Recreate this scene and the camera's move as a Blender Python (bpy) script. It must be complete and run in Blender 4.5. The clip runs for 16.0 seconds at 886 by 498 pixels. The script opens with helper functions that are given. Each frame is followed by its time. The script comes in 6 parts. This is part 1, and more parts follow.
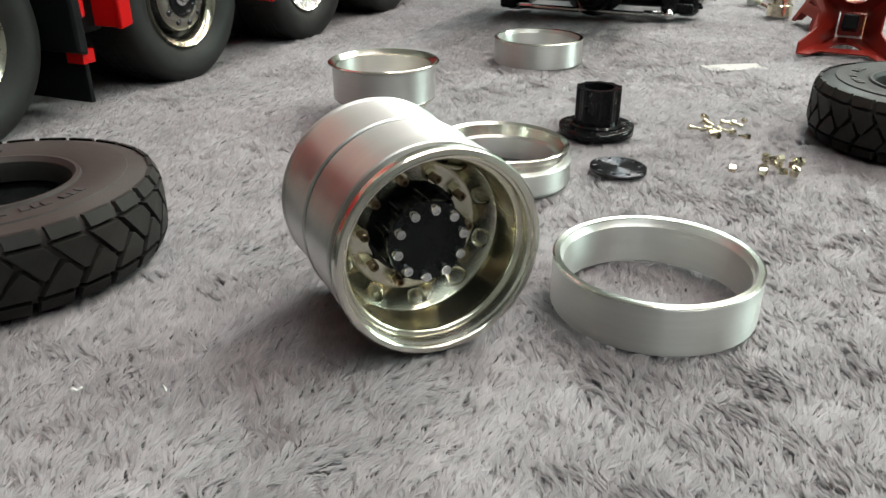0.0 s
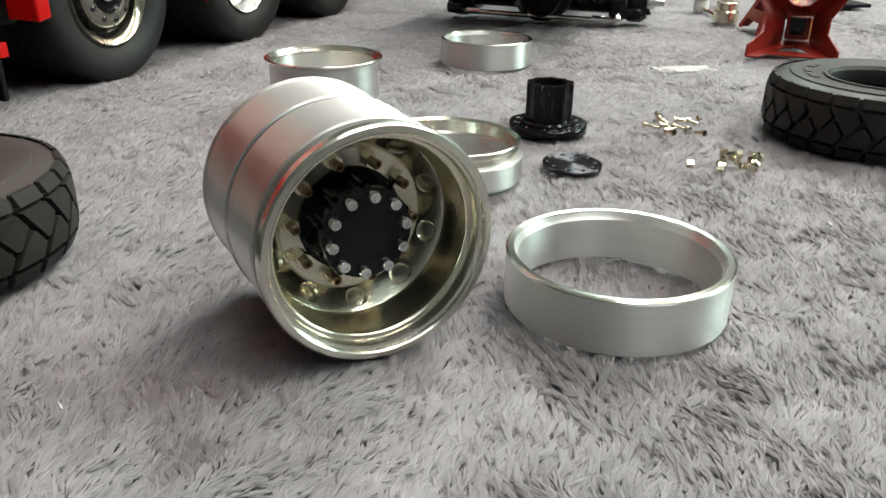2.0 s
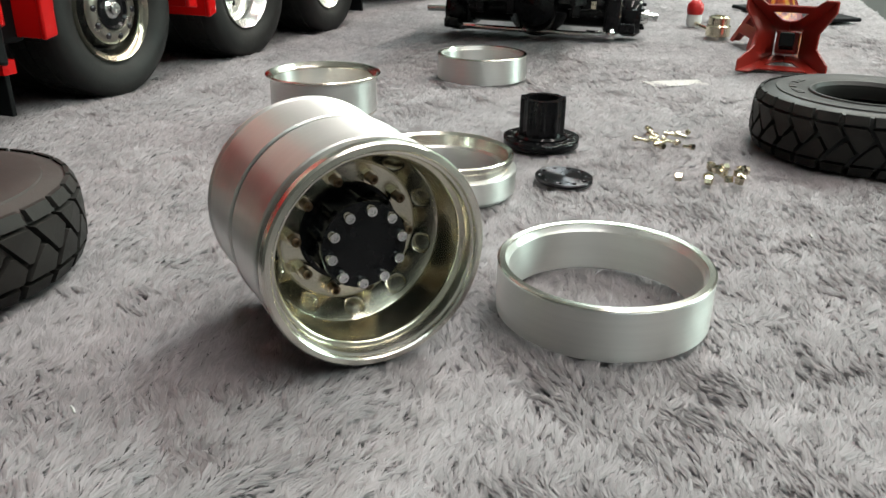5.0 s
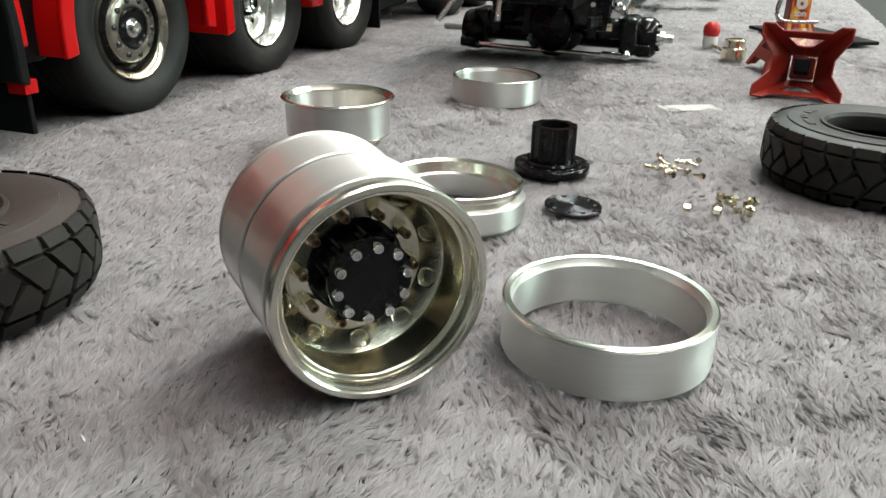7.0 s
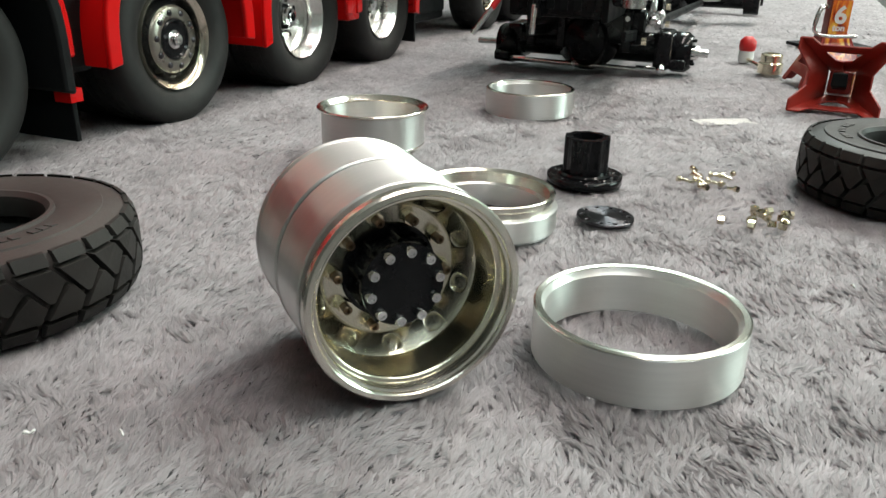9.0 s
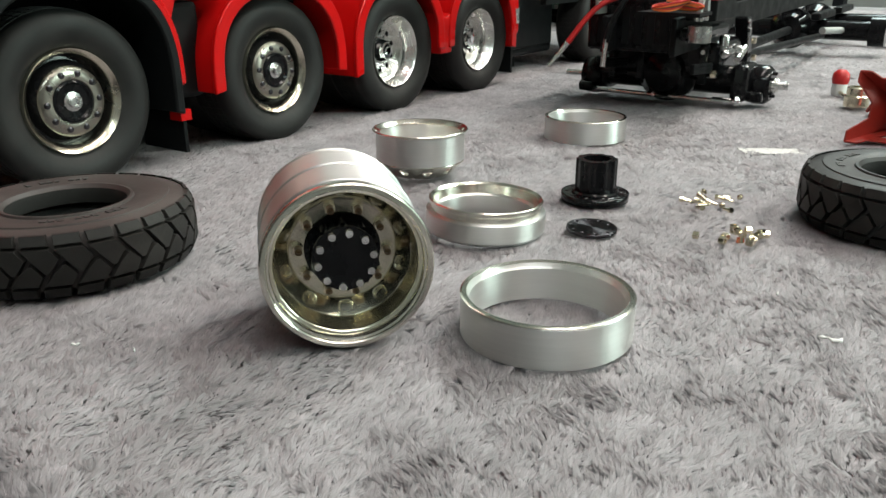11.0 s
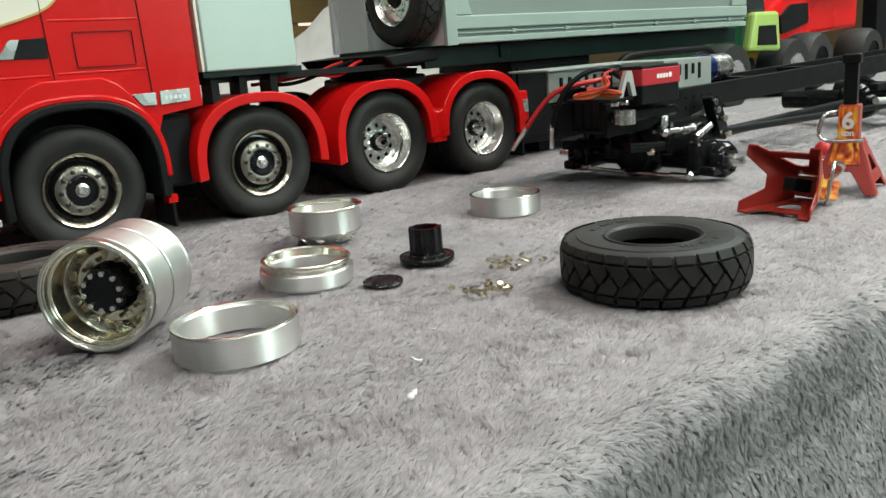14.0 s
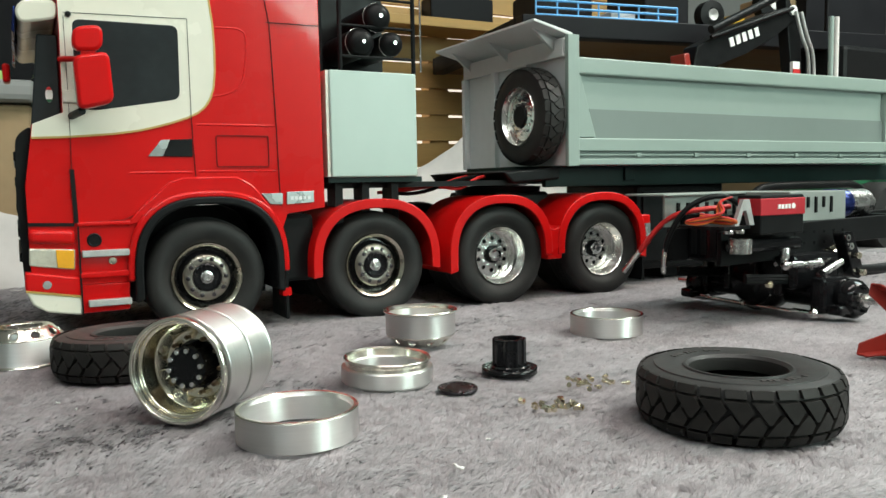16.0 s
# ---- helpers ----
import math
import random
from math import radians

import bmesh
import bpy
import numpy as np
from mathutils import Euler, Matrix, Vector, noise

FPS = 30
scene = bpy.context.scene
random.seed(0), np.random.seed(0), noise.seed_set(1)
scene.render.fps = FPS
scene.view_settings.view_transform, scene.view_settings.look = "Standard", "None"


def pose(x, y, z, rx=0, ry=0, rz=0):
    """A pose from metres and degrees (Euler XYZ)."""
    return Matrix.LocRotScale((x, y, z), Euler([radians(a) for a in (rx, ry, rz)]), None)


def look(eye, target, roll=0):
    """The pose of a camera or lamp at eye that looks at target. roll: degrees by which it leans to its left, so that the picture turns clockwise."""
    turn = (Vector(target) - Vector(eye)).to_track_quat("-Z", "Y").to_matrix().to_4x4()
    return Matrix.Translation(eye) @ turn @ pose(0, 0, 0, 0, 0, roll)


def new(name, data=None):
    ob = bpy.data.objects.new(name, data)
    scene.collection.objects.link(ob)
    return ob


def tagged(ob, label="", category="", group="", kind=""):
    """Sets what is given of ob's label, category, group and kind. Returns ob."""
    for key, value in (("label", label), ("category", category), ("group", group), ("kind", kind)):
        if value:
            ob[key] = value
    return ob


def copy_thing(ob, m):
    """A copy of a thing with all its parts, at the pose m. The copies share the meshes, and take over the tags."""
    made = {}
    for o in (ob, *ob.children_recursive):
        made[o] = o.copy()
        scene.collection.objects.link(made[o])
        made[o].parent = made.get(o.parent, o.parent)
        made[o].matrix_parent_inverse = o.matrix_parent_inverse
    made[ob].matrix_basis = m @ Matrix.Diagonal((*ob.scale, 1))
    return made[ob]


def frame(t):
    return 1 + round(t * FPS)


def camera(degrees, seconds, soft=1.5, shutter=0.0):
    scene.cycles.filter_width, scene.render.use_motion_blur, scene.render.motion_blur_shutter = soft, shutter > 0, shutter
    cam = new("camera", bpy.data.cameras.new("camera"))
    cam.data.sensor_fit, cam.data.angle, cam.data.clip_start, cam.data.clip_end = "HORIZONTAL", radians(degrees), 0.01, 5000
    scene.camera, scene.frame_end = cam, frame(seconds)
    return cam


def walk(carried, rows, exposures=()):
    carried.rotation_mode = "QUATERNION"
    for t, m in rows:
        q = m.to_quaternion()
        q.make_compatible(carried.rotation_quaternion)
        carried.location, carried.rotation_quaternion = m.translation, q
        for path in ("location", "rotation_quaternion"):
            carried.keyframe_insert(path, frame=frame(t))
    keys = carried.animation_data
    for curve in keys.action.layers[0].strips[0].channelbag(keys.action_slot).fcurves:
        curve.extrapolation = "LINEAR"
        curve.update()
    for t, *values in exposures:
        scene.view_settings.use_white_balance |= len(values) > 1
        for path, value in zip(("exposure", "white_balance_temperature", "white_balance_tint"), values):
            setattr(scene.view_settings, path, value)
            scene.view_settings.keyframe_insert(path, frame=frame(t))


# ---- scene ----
cam = camera(58.85, 16.0)
PATH = [
    (0, -0.1750, -0.0178, 0.0960, 64.038, 0.091, -67.304),
    (0.5, -0.1695, -0.0105, 0.0944, 64.077, -0.276, -68.384),
    (1, -0.1689, -0.0147, 0.0909, 64.406, -0.576, -69.509),
    (1.5, -0.1631, -0.0118, 0.0827, 64.949, -0.728, -70.301),
    (2, -0.1613, -0.0141, 0.0835, 65.393, -0.715, -70.864),
    (2.5, -0.1623, -0.0150, 0.0846, 65.671, -0.717, -71.156),
    (3, -0.1649, -0.0171, 0.0847, 65.815, -0.704, -71.209),
    (3.5, -0.1659, -0.0160, 0.0857, 65.849, -0.746, -71.223),
    (6, -0.1683, -0.0182, 0.0889, 66.459, -0.861, -70.447),
    (6.5, -0.1669, -0.0177, 0.0926, 66.539, -1.156, -69.989),
    (7, -0.1672, -0.0193, 0.0934, 66.781, -1.230, -69.531),
    (7.5, -0.1681, -0.0187, 0.0935, 67.042, -1.331, -69.008),
    (8, -0.1682, -0.0182, 0.0932, 67.365, -1.312, -68.493),
    (8.5, -0.1697, -0.0187, 0.0923, 67.601, -1.177, -67.879),
    (9, -0.1698, -0.0200, 0.0924, 67.782, -1.133, -67.135),
    (9.2, -0.1699, -0.0207, 0.0922, 67.848, -1.155, -66.745),
    (11.3, -0.1924, -0.1086, 0.1011, 70.403, 0.881, -52.886),
    (11.5, -0.1958, -0.1197, 0.1018, 70.893, 1.484, -51.115),
    (12, -0.1926, -0.1439, 0.1094, 71.336, 2.329, -47.910),
    (12.5, -0.1817, -0.1594, 0.1101, 71.300, 3.095, -46.151),
    (13, -0.1761, -0.1936, 0.1118, 71.799, 3.685, -45.312),
    (13.5, -0.1588, -0.2484, 0.1083, 73.348, 3.794, -44.135),
    (14, -0.1195, -0.2830, 0.1058, 76.204, 4.180, -39.783),
    (14.5, -0.0931, -0.3008, 0.1054, 77.709, 4.139, -36.441),
    (15, -0.0913, -0.3060, 0.1063, 79.389, 3.351, -31.331),
    (15.5, -0.0945, -0.3025, 0.1032, 83.068, 1.846, -28.965),
    (16, -0.0955, -0.3040, 0.1005, 85.278, 1.052, -28.459),
]
walk(cam, [(t, pose(*p)) for t, *p in PATH])
# ---- world, lamps ----
world = bpy.data.worlds.new("room_air")
scene.world = world
world.use_nodes = True
world.node_tree.nodes["Background"].inputs[0].default_value = (0.9, 0.95, 1.0, 1)
world.node_tree.nodes["Background"].inputs[1].default_value = 0.15


def area_lamp(name, at, target, size, size_y, watts, colour):
    d = bpy.data.lights.new(name, "AREA")
    d.shape, d.size, d.size_y, d.energy, d.color = "RECTANGLE", size, size_y, watts, colour
    ob = new(name, d)
    ob.matrix_world = look(at, target)
    return ob


for x, y, watts, colour in ((0.10, -1.10, 14, (1.0, 0.93, 0.84)), (0.10, -0.25, 11, (1.0, 0.90, 0.86)), (1.75, -1.10, 27, (0.92, 1.0, 0.90)), (1.75, -0.25, 24, (1.0, 0.94, 0.84))):
    area_lamp("ceiling_tube_light", (x, y, 1.60), (x, y, 0), 1.25, 0.16, watts, colour)
area_lamp("ceiling_tube_light", (-1.05, -1.15, 1.60), (-0.9, -1.0, 0), 1.2, 0.16, 13, (0.84, 1.0, 0.97))
area_lamp("ceiling_tube_light", (2.0, 0.1, 1.68), (2.0, 0.1, 0), 1.2, 0.35, 26, (0.80, 1.0, 0.97))
# Unseen greenish fill lamp, added to brighten the carpet's front drape.
area_lamp("south_fill_lamp", (1.3, -2.44, 0.75), (0.7, 0, 0.1), 1.0, 1.1, 56, (0.76, 1.0, 0.90))


# ---- materials ----
def mat(name, colour, rough=0.5, metal=0.0, var=0.12, scale=60.0, bump=0.0, bump_scale=400.0, coat=0.0, stretch=(1, 1, 1),
        island=0.0, rough_var=0.1, dirt=0.0, aniso=0.0, obj_random=0.0, spec=0.5, fine=0.4):
    m = bpy.data.materials.new(name)
    m.use_nodes = True
    nt = m.node_tree
    b = nt.nodes["Principled BSDF"]
    b.inputs["Metallic"].default_value = metal
    b.inputs["Specular IOR Level"].default_value = spec
    b.inputs["Coat Weight"].default_value = coat
    b.inputs["Coat Roughness"].default_value = 0.06
    if aniso:
        b.inputs["Anisotropic"].default_value = aniso
        b.inputs["Anisotropic Rotation"].default_value = 0.25
        tg = nt.nodes.new("ShaderNodeTangent")
        tg.direction_type, tg.axis = "RADIAL", "Z"
        nt.links.new(tg.outputs[0], b.inputs["Tangent"])
    tc = nt.nodes.new("ShaderNodeTexCoord")
    mp = nt.nodes.new("ShaderNodeMapping")
    mp.inputs["Scale"].default_value = stretch
    nt.links.new(tc.outputs["Object"], mp.inputs[0])
    n1 = nt.nodes.new("ShaderNodeTexNoise")
    n1.inputs["Scale"].default_value, n1.inputs["Detail"].default_value = scale, 5
    nt.links.new(mp.outputs[0], n1.inputs["Vector"])
    n2 = nt.nodes.new("ShaderNodeTexNoise")
    n2.inputs["Scale"].default_value, n2.inputs["Detail"].default_value = scale * 7, 3
    nt.links.new(mp.outputs[0], n2.inputs["Vector"])
    add = nt.nodes.new("ShaderNodeMath")
    add.operation = "MULTIPLY_ADD"
    add.inputs[1].default_value = fine
    nt.links.new(n2.outputs["Fac"], add.inputs[0])
    nt.links.new(n1.outputs["Fac"], add.inputs[2])
    val = add.outputs[0]
    if island or obj_random:
        src = nt.nodes.new("ShaderNodeNewGeometry").outputs["Random Per Island"] if island else nt.nodes.new("ShaderNodeObjectInfo").outputs["Random"]
        a2 = nt.nodes.new("ShaderNodeMath")
        a2.operation = "MULTIPLY_ADD"
        a2.inputs[1].default_value = island or obj_random
        nt.links.new(src, a2.inputs[0])
        nt.links.new(val, a2.inputs[2])
        val = a2.outputs[0]
    ramp = nt.nodes.new("ShaderNodeMapRange")
    ramp.inputs["From Min"].default_value, ramp.inputs["From Max"].default_value = 0.35, 0.65 + fine + island + obj_random
    ramp.inputs["To Min"].default_value, ramp.inputs["To Max"].default_value = 1 - var, 1 + var
    nt.links.new(val, ramp.inputs["Value"])
    mul = nt.nodes.new("ShaderNodeVectorMath")
    mul.operation = "SCALE"
    mul.inputs[0].default_value = colour[:3]
    nt.links.new(ramp.outputs[0], mul.inputs["Scale"])
    col = mul.outputs[0]
    if dirt:
        n3 = nt.nodes.new("ShaderNodeTexNoise")
        n3.inputs["Scale"].default_value, n3.inputs["Detail"].default_value = scale * 0.35, 7
        nt.links.new(tc.outputs["Object"], n3.inputs["Vector"])
        r3 = nt.nodes.new("ShaderNodeMapRange")
        r3.inputs["From Min"].default_value, r3.inputs["From Max"].default_value = 0.52, 0.72
        r3.inputs["To Max"].default_value = dirt
        nt.links.new(n3.outputs["Fac"], r3.inputs["Value"])
        mix = nt.nodes.new("ShaderNodeMix")
        mix.data_type = "RGBA"
        mix.inputs[7].default_value = (0.3, 0.28, 0.26, 1)
        nt.links.new(r3.outputs[0], mix.inputs[0])
        nt.links.new(col, mix.inputs[6])
        col = mix.outputs[2]
    nt.links.new(col, b.inputs["Base Color"])
    rr = nt.nodes.new("ShaderNodeMapRange")
    rr.inputs["From Min"].default_value, rr.inputs["From Max"].default_value = 0.3, 0.75
    rr.inputs["To Min"].default_value, rr.inputs["To Max"].default_value = max(0.02, rough - rough_var), min(1, rough + rough_var)
    nt.links.new(n1.outputs["Fac"], rr.inputs["Value"])
    nt.links.new(rr.outputs[0], b.inputs["Roughness"])
    if bump:
        nb = nt.nodes.new("ShaderNodeTexNoise")
        nb.inputs["Scale"].default_value, nb.inputs["Detail"].default_value = bump_scale, 4
        nt.links.new(mp.outputs[0], nb.inputs["Vector"])
        bu = nt.nodes.new("ShaderNodeBump")
        bu.inputs["Strength"].default_value, bu.inputs["Distance"].default_value = bump, 0.0006
        nt.links.new(nb.outputs["Fac"], bu.inputs["Height"])
        nt.links.new(bu.outputs[0], b.inputs["Normal"])
    return m


ALU = mat("brushed_aluminium", (0.80, 0.79, 0.77), 0.44, 1.0, 0.05, 30, stretch=(1, 1, 26), rough_var=0.04, aniso=0.8)
ALU_POL = mat("turned_aluminium", (0.82, 0.79, 0.71), 0.24, 1.0, 0.04, 40, stretch=(1, 1, 26), rough_var=0.02, aniso=0.8)
POLISH = mat("satin_rim_metal", (0.74, 0.70, 0.58), 0.22, 1.0, 0.05, 50, rough_var=0.03, aniso=0.6)
CHROME = mat("chrome", (0.86, 0.86, 0.86), 0.10, 1.0, 0.05, 60, rough_var=0.05)
SATIN = mat("satin_silver_rim", (0.86, 0.85, 0.82), 0.25, 1.0, 0.06, 60, rough_var=0.05)
BRASSY = mat("nickel_brass", (0.86, 0.78, 0.60), 0.22, 1.0, 0.12, 150)
STEEL = mat("steel", (0.62, 0.61, 0.60), 0.25, 1.0, 0.1, 120)
BRONZE = mat("worn_chrome_rim", (0.66, 0.60, 0.50), 0.22, 1.0, 0.15, 60)
BRONZE_DK = mat("dark_bronze", (0.20, 0.14, 0.09), 0.3, 1.0, 0.1, 100)
GUNMETAL = mat("grey_wheel_disc", (0.30, 0.275, 0.24), 0.30, 0.95, 0.18, 80)
BLACK_AN = mat("black_anodised", (0.007, 0.007, 0.008), 0.15, 0.0, 0.3, 120, 0.04, 900, rough_var=0.05, spec=0.26)
BLACK_TURN = mat("black_turned_face", (0.07, 0.063, 0.07), 0.30, 1.0, 0.2, 120, 0.03, 900, rough_var=0.04, aniso=0.9)
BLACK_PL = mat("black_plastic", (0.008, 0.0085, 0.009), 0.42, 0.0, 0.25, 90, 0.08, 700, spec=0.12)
RUBBER = mat("tyre_rubber", (0.0195, 0.0178, 0.0168), 0.55, 0.0, 0.25, 70, 0.12, 900, dirt=0.06, spec=0.24)
RUBBER_TOP = mat("tyre_sidewall_rubber", (0.056, 0.046, 0.044), 0.55, 0.0, 0.2, 50, 0.10, 1400, dirt=0.12, spec=0.3)
RUBBER_TRUCK = mat("dusty_tyre_rubber", (0.017, 0.0165, 0.016), 0.60, 0.0, 0.25, 60, 0.1, 700, dirt=0.05, spec=0.3)
RUBBER_IN = mat("inner_tyre_rubber", (0.014, 0.014, 0.013), 0.8, 0.0, 0.25, 60, 0.1, 700, spec=0.15)
RUBBER_SIDE = mat("clean_sidewall_rubber", (0.034, 0.033, 0.033), 0.48, 0.0, 0.2, 50, 0.10, 1400, dirt=0.06, spec=0.35)
FOAM = mat("black_foam", (0.02, 0.02, 0.02), 0.95, 0.0, 0.5, 300, 0.9, 700)
RED = mat("red_gloss_paint", (0.53, 0.006, 0.006), 0.30, 0.0, 0.06, 12, coat=0.42, rough_var=0.06, spec=0.10)
WHITE = mat("cream_gloss_paint", (0.70, 0.68, 0.58), 0.28, 0.0, 0.05, 14, coat=0.6)
GOLD = mat("gold_line_paint", (0.45, 0.29, 0.08), 0.4, 0.2, 0.1, 40)
MINT = mat("mint_grey_paint", (0.265, 0.335, 0.302), 0.42, 0.0, 0.06, 9, 0.02, 300)
MINT_BOX = mat("pale_mint_paint", (0.40, 0.50, 0.455), 0.42, 0.0, 0.05, 9, 0.02, 300)
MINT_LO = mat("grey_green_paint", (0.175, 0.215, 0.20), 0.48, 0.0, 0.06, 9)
GREY = mat("grey_primer_paint", (0.66, 0.67, 0.67), 0.40, 0.0, 0.08, 14)
DKGREEN = mat("dark_green_frame_paint", (0.006, 0.018, 0.016), 0.4, 0.0, 0.2, 20, spec=0.15)
GLASS_DK = mat("tinted_cab_glass", (0.018, 0.022, 0.024), 0.06, 0.0, 0.3, 20, rough_var=0.03)
STEPGREY = mat("ribbed_step_metal", (0.42, 0.42, 0.41), 0.5, 0.3, 0.2, 200, 0.4, 900)
AMBER = mat("amber_lens", (0.75, 0.36, 0.02), 0.2, 0.0, 0.1, 60, coat=0.6)
LENS = mat("clear_lens", (0.62, 0.60, 0.50), 0.15, 0.3, 0.25, 120, coat=0.6)
BADGE = mat("pale_badge_metal", (0.42, 0.46, 0.45), 0.3, 0.6, 0.1, 100)
JACK_RED = mat("jack_red_enamel", (0.30, 0.020, 0.012), 0.42, 0.0, 0.15, 40, 0.03, 500, coat=0.15)
def flame_paint():
    m = mat("orange_flame_print", (0.6, 0.1, 0.01), 0.32, 0, coat=0.3)
    nt = m.node_tree
    tc, mp, n, rp = (nt.nodes.new("ShaderNode" + k) for k in ("TexCoord", "Mapping", "TexNoise", "ValToRGB"))
    mp.inputs["Scale"].default_value = (1.0, 1.0, 0.35)
    n.inputs["Scale"].default_value, n.inputs["Detail"].default_value, n.inputs["Distortion"].default_value = 170, 2, 1.2
    e = rp.color_ramp.elements
    e[0].position, e[0].color = 0.36, (0.28, 0.018, 0.008, 1)
    e[1].position, e[1].color = 0.66, (0.95, 0.55, 0.07, 1)
    k = e.new(0.5)
    k.color = (0.75, 0.15, 0.012, 1)
    nt.links.new(tc.outputs["Object"], mp.inputs[0])
    nt.links.new(mp.outputs[0], n.inputs["Vector"])
    nt.links.new(n.outputs["Fac"], rp.inputs[0])
    nt.links.new(rp.outputs[0], nt.nodes["Principled BSDF"].inputs["Base Color"])
    return m


FLAME = flame_paint()
WHITE_PRINT = mat("white_print", (0.82, 0.82, 0.80), 0.5, 0, 0.04, 100)
GREY_PRINT = mat("raised_rubber_lettering", (0.05, 0.045, 0.044), 0.5, 0, 0.1, 200)
WIRE_RED = mat("red_wire_sleeve", (0.55, 0.02, 0.02), 0.45, 0, 0.1, 80)
WIRE_ORANGE = mat("orange_wire_sleeve", (0.75, 0.17, 0.02), 0.5, 0, 0.1, 80)
WIRE_BROWN = mat("brown_wire_sleeve", (0.10, 0.03, 0.012), 0.5, 0, 0.1, 80)
SERVO_RED = mat("servo_red_label", (0.42, 0.015, 0.025), 0.4, 0, 0.08, 60)
MOTOR_BLUE = mat("blue_motor_can", (0.02, 0.035, 0.16), 0.25, 0.8, 0.1, 60)
GALV = mat("perforated_grey_plate", (0.30, 0.33, 0.31), 0.45, 0.3, 0.1, 40)
WOOD = mat("pale_wood_board", (0.40, 0.24, 0.08), 0.65, 0, 0.25, 6, 0.2, 60, stretch=(1, 1, 8), obj_random=0.4)
CARD = mat("brown_cardboard", (0.36, 0.25, 0.14), 0.8, 0, 0.12, 12, 0.1, 200)
BROWN_IN = mat("brown_shelf_board", (0.17, 0.09, 0.035), 0.6, 0, 0.2, 8)
SHELF = mat("dark_steel_shelf", (0.009, 0.009, 0.011), 0.5, 0.0, 0.2, 12, spec=0.1)
BLUE = mat("blue_wire_coating", (0.10, 0.36, 0.72), 0.45, 0, 0.1, 40)
LIME = mat("lime_plastic", (0.30, 0.44, 0.11), 0.4, 0, 0.08, 30)
GREEN = mat("green_plastic", (0.02, 0.13, 0.06), 0.4, 0, 0.1, 30)
YELLOW = mat("yellow_plastic", (0.52, 0.33, 0.02), 0.4, 0, 0.1, 40)
PAPER = mat("white_paper", (0.75, 0.74, 0.72), 0.8, 0, 0.05, 30)
CLOTH = mat("white_cloth", (0.62, 0.59, 0.57), 0.9, 0, 0.12, 8, 0.3, 60)
WALL = mat("grey_wall_paint", (0.27, 0.27, 0.265), 0.85, 0, 0.08, 2, 0.1, 60)
CEIL = mat("white_ceiling", (0.74, 0.74, 0.73), 0.9, 0, 0.05, 2)
FLOORM = mat("grey_concrete_floor", (0.22, 0.22, 0.21), 0.8, 0, 0.2, 3, 0.2, 40)
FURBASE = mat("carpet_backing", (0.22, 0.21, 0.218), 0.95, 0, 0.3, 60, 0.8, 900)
def fibre(m):
    """Lets light through thin fibres."""
    nt = m.node_tree
    b, out = nt.nodes["Principled BSDF"], nt.nodes["Material Output"]
    tr, mix = nt.nodes.new("ShaderNodeBsdfTranslucent"), nt.nodes.new("ShaderNodeMixShader")
    nt.links.new(b.inputs["Base Color"].links[0].from_socket, tr.inputs["Color"])
    mix.inputs[0].default_value = 0.45
    nt.links.new(b.outputs[0], mix.inputs[1])
    nt.links.new(tr.outputs[0], mix.inputs[2])
    nt.links.new(mix.outputs[0], out.inputs["Surface"])
    b.inputs["Specular IOR Level"].default_value = 0.2
    return m


FUR = fibre(mat("grey_carpet_pile", (0.49, 0.46, 0.478), 0.85, 0, 0.5, 24, island=0.34, fine=1.0))


# Emission stands in for light coming through the crate from behind.
GLOW = bpy.data.materials.new("self_glowing_white")
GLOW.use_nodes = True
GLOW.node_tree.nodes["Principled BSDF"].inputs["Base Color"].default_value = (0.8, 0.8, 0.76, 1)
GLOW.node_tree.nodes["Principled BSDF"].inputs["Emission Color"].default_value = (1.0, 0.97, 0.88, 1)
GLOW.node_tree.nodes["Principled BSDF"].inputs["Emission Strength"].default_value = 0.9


# ---- mesh helpers ----
def part(name, bm, material, parent=None, label="", smooth=None, bevel=0.0, solid=0.0):
    me = bpy.data.meshes.new(name)
    bm.to_mesh(me)
    bm.free()
    me.materials.append(material)
    if smooth is not None:
        me.shade_smooth()
        me.set_sharp_from_angle(angle=radians(smooth))
    ob = new(name, me)
    if parent is not None:
        ob.parent = parent
    if label:
        ob["label"] = label
    if solid:
        s = ob.modifiers.new("thickness", "SOLIDIFY")
        s.thickness, s.offset = solid, 0
    if bevel:
        b = ob.modifiers.new("worn_edge", "BEVEL")
        b.width, b.segments, b.limit_method, b.angle_limit = bevel, 2, "ANGLE", radians(40)
    return ob


def thing(name, label, category, m=None, group="", kind=""):
    ob = new(name)
    if m is not None:
        ob.matrix_basis = m
    return tagged(ob, label, category, group, kind)


def box(x0, x1, y0, y1, z0, z1, bm=None):
    bm = bm or bmesh.new()
    v = [bm.verts.new((x, y, z)) for x in (x0, x1) for y in (y0, y1) for z in (z0, z1)]
    for f in ((0, 1, 3, 2), (4, 6, 7, 5), (0, 4, 5, 1), (2, 3, 7, 6), (0, 2, 6, 4), (1, 5, 7, 3)):
        bm.faces.new([v[i] for i in f])
    return bm


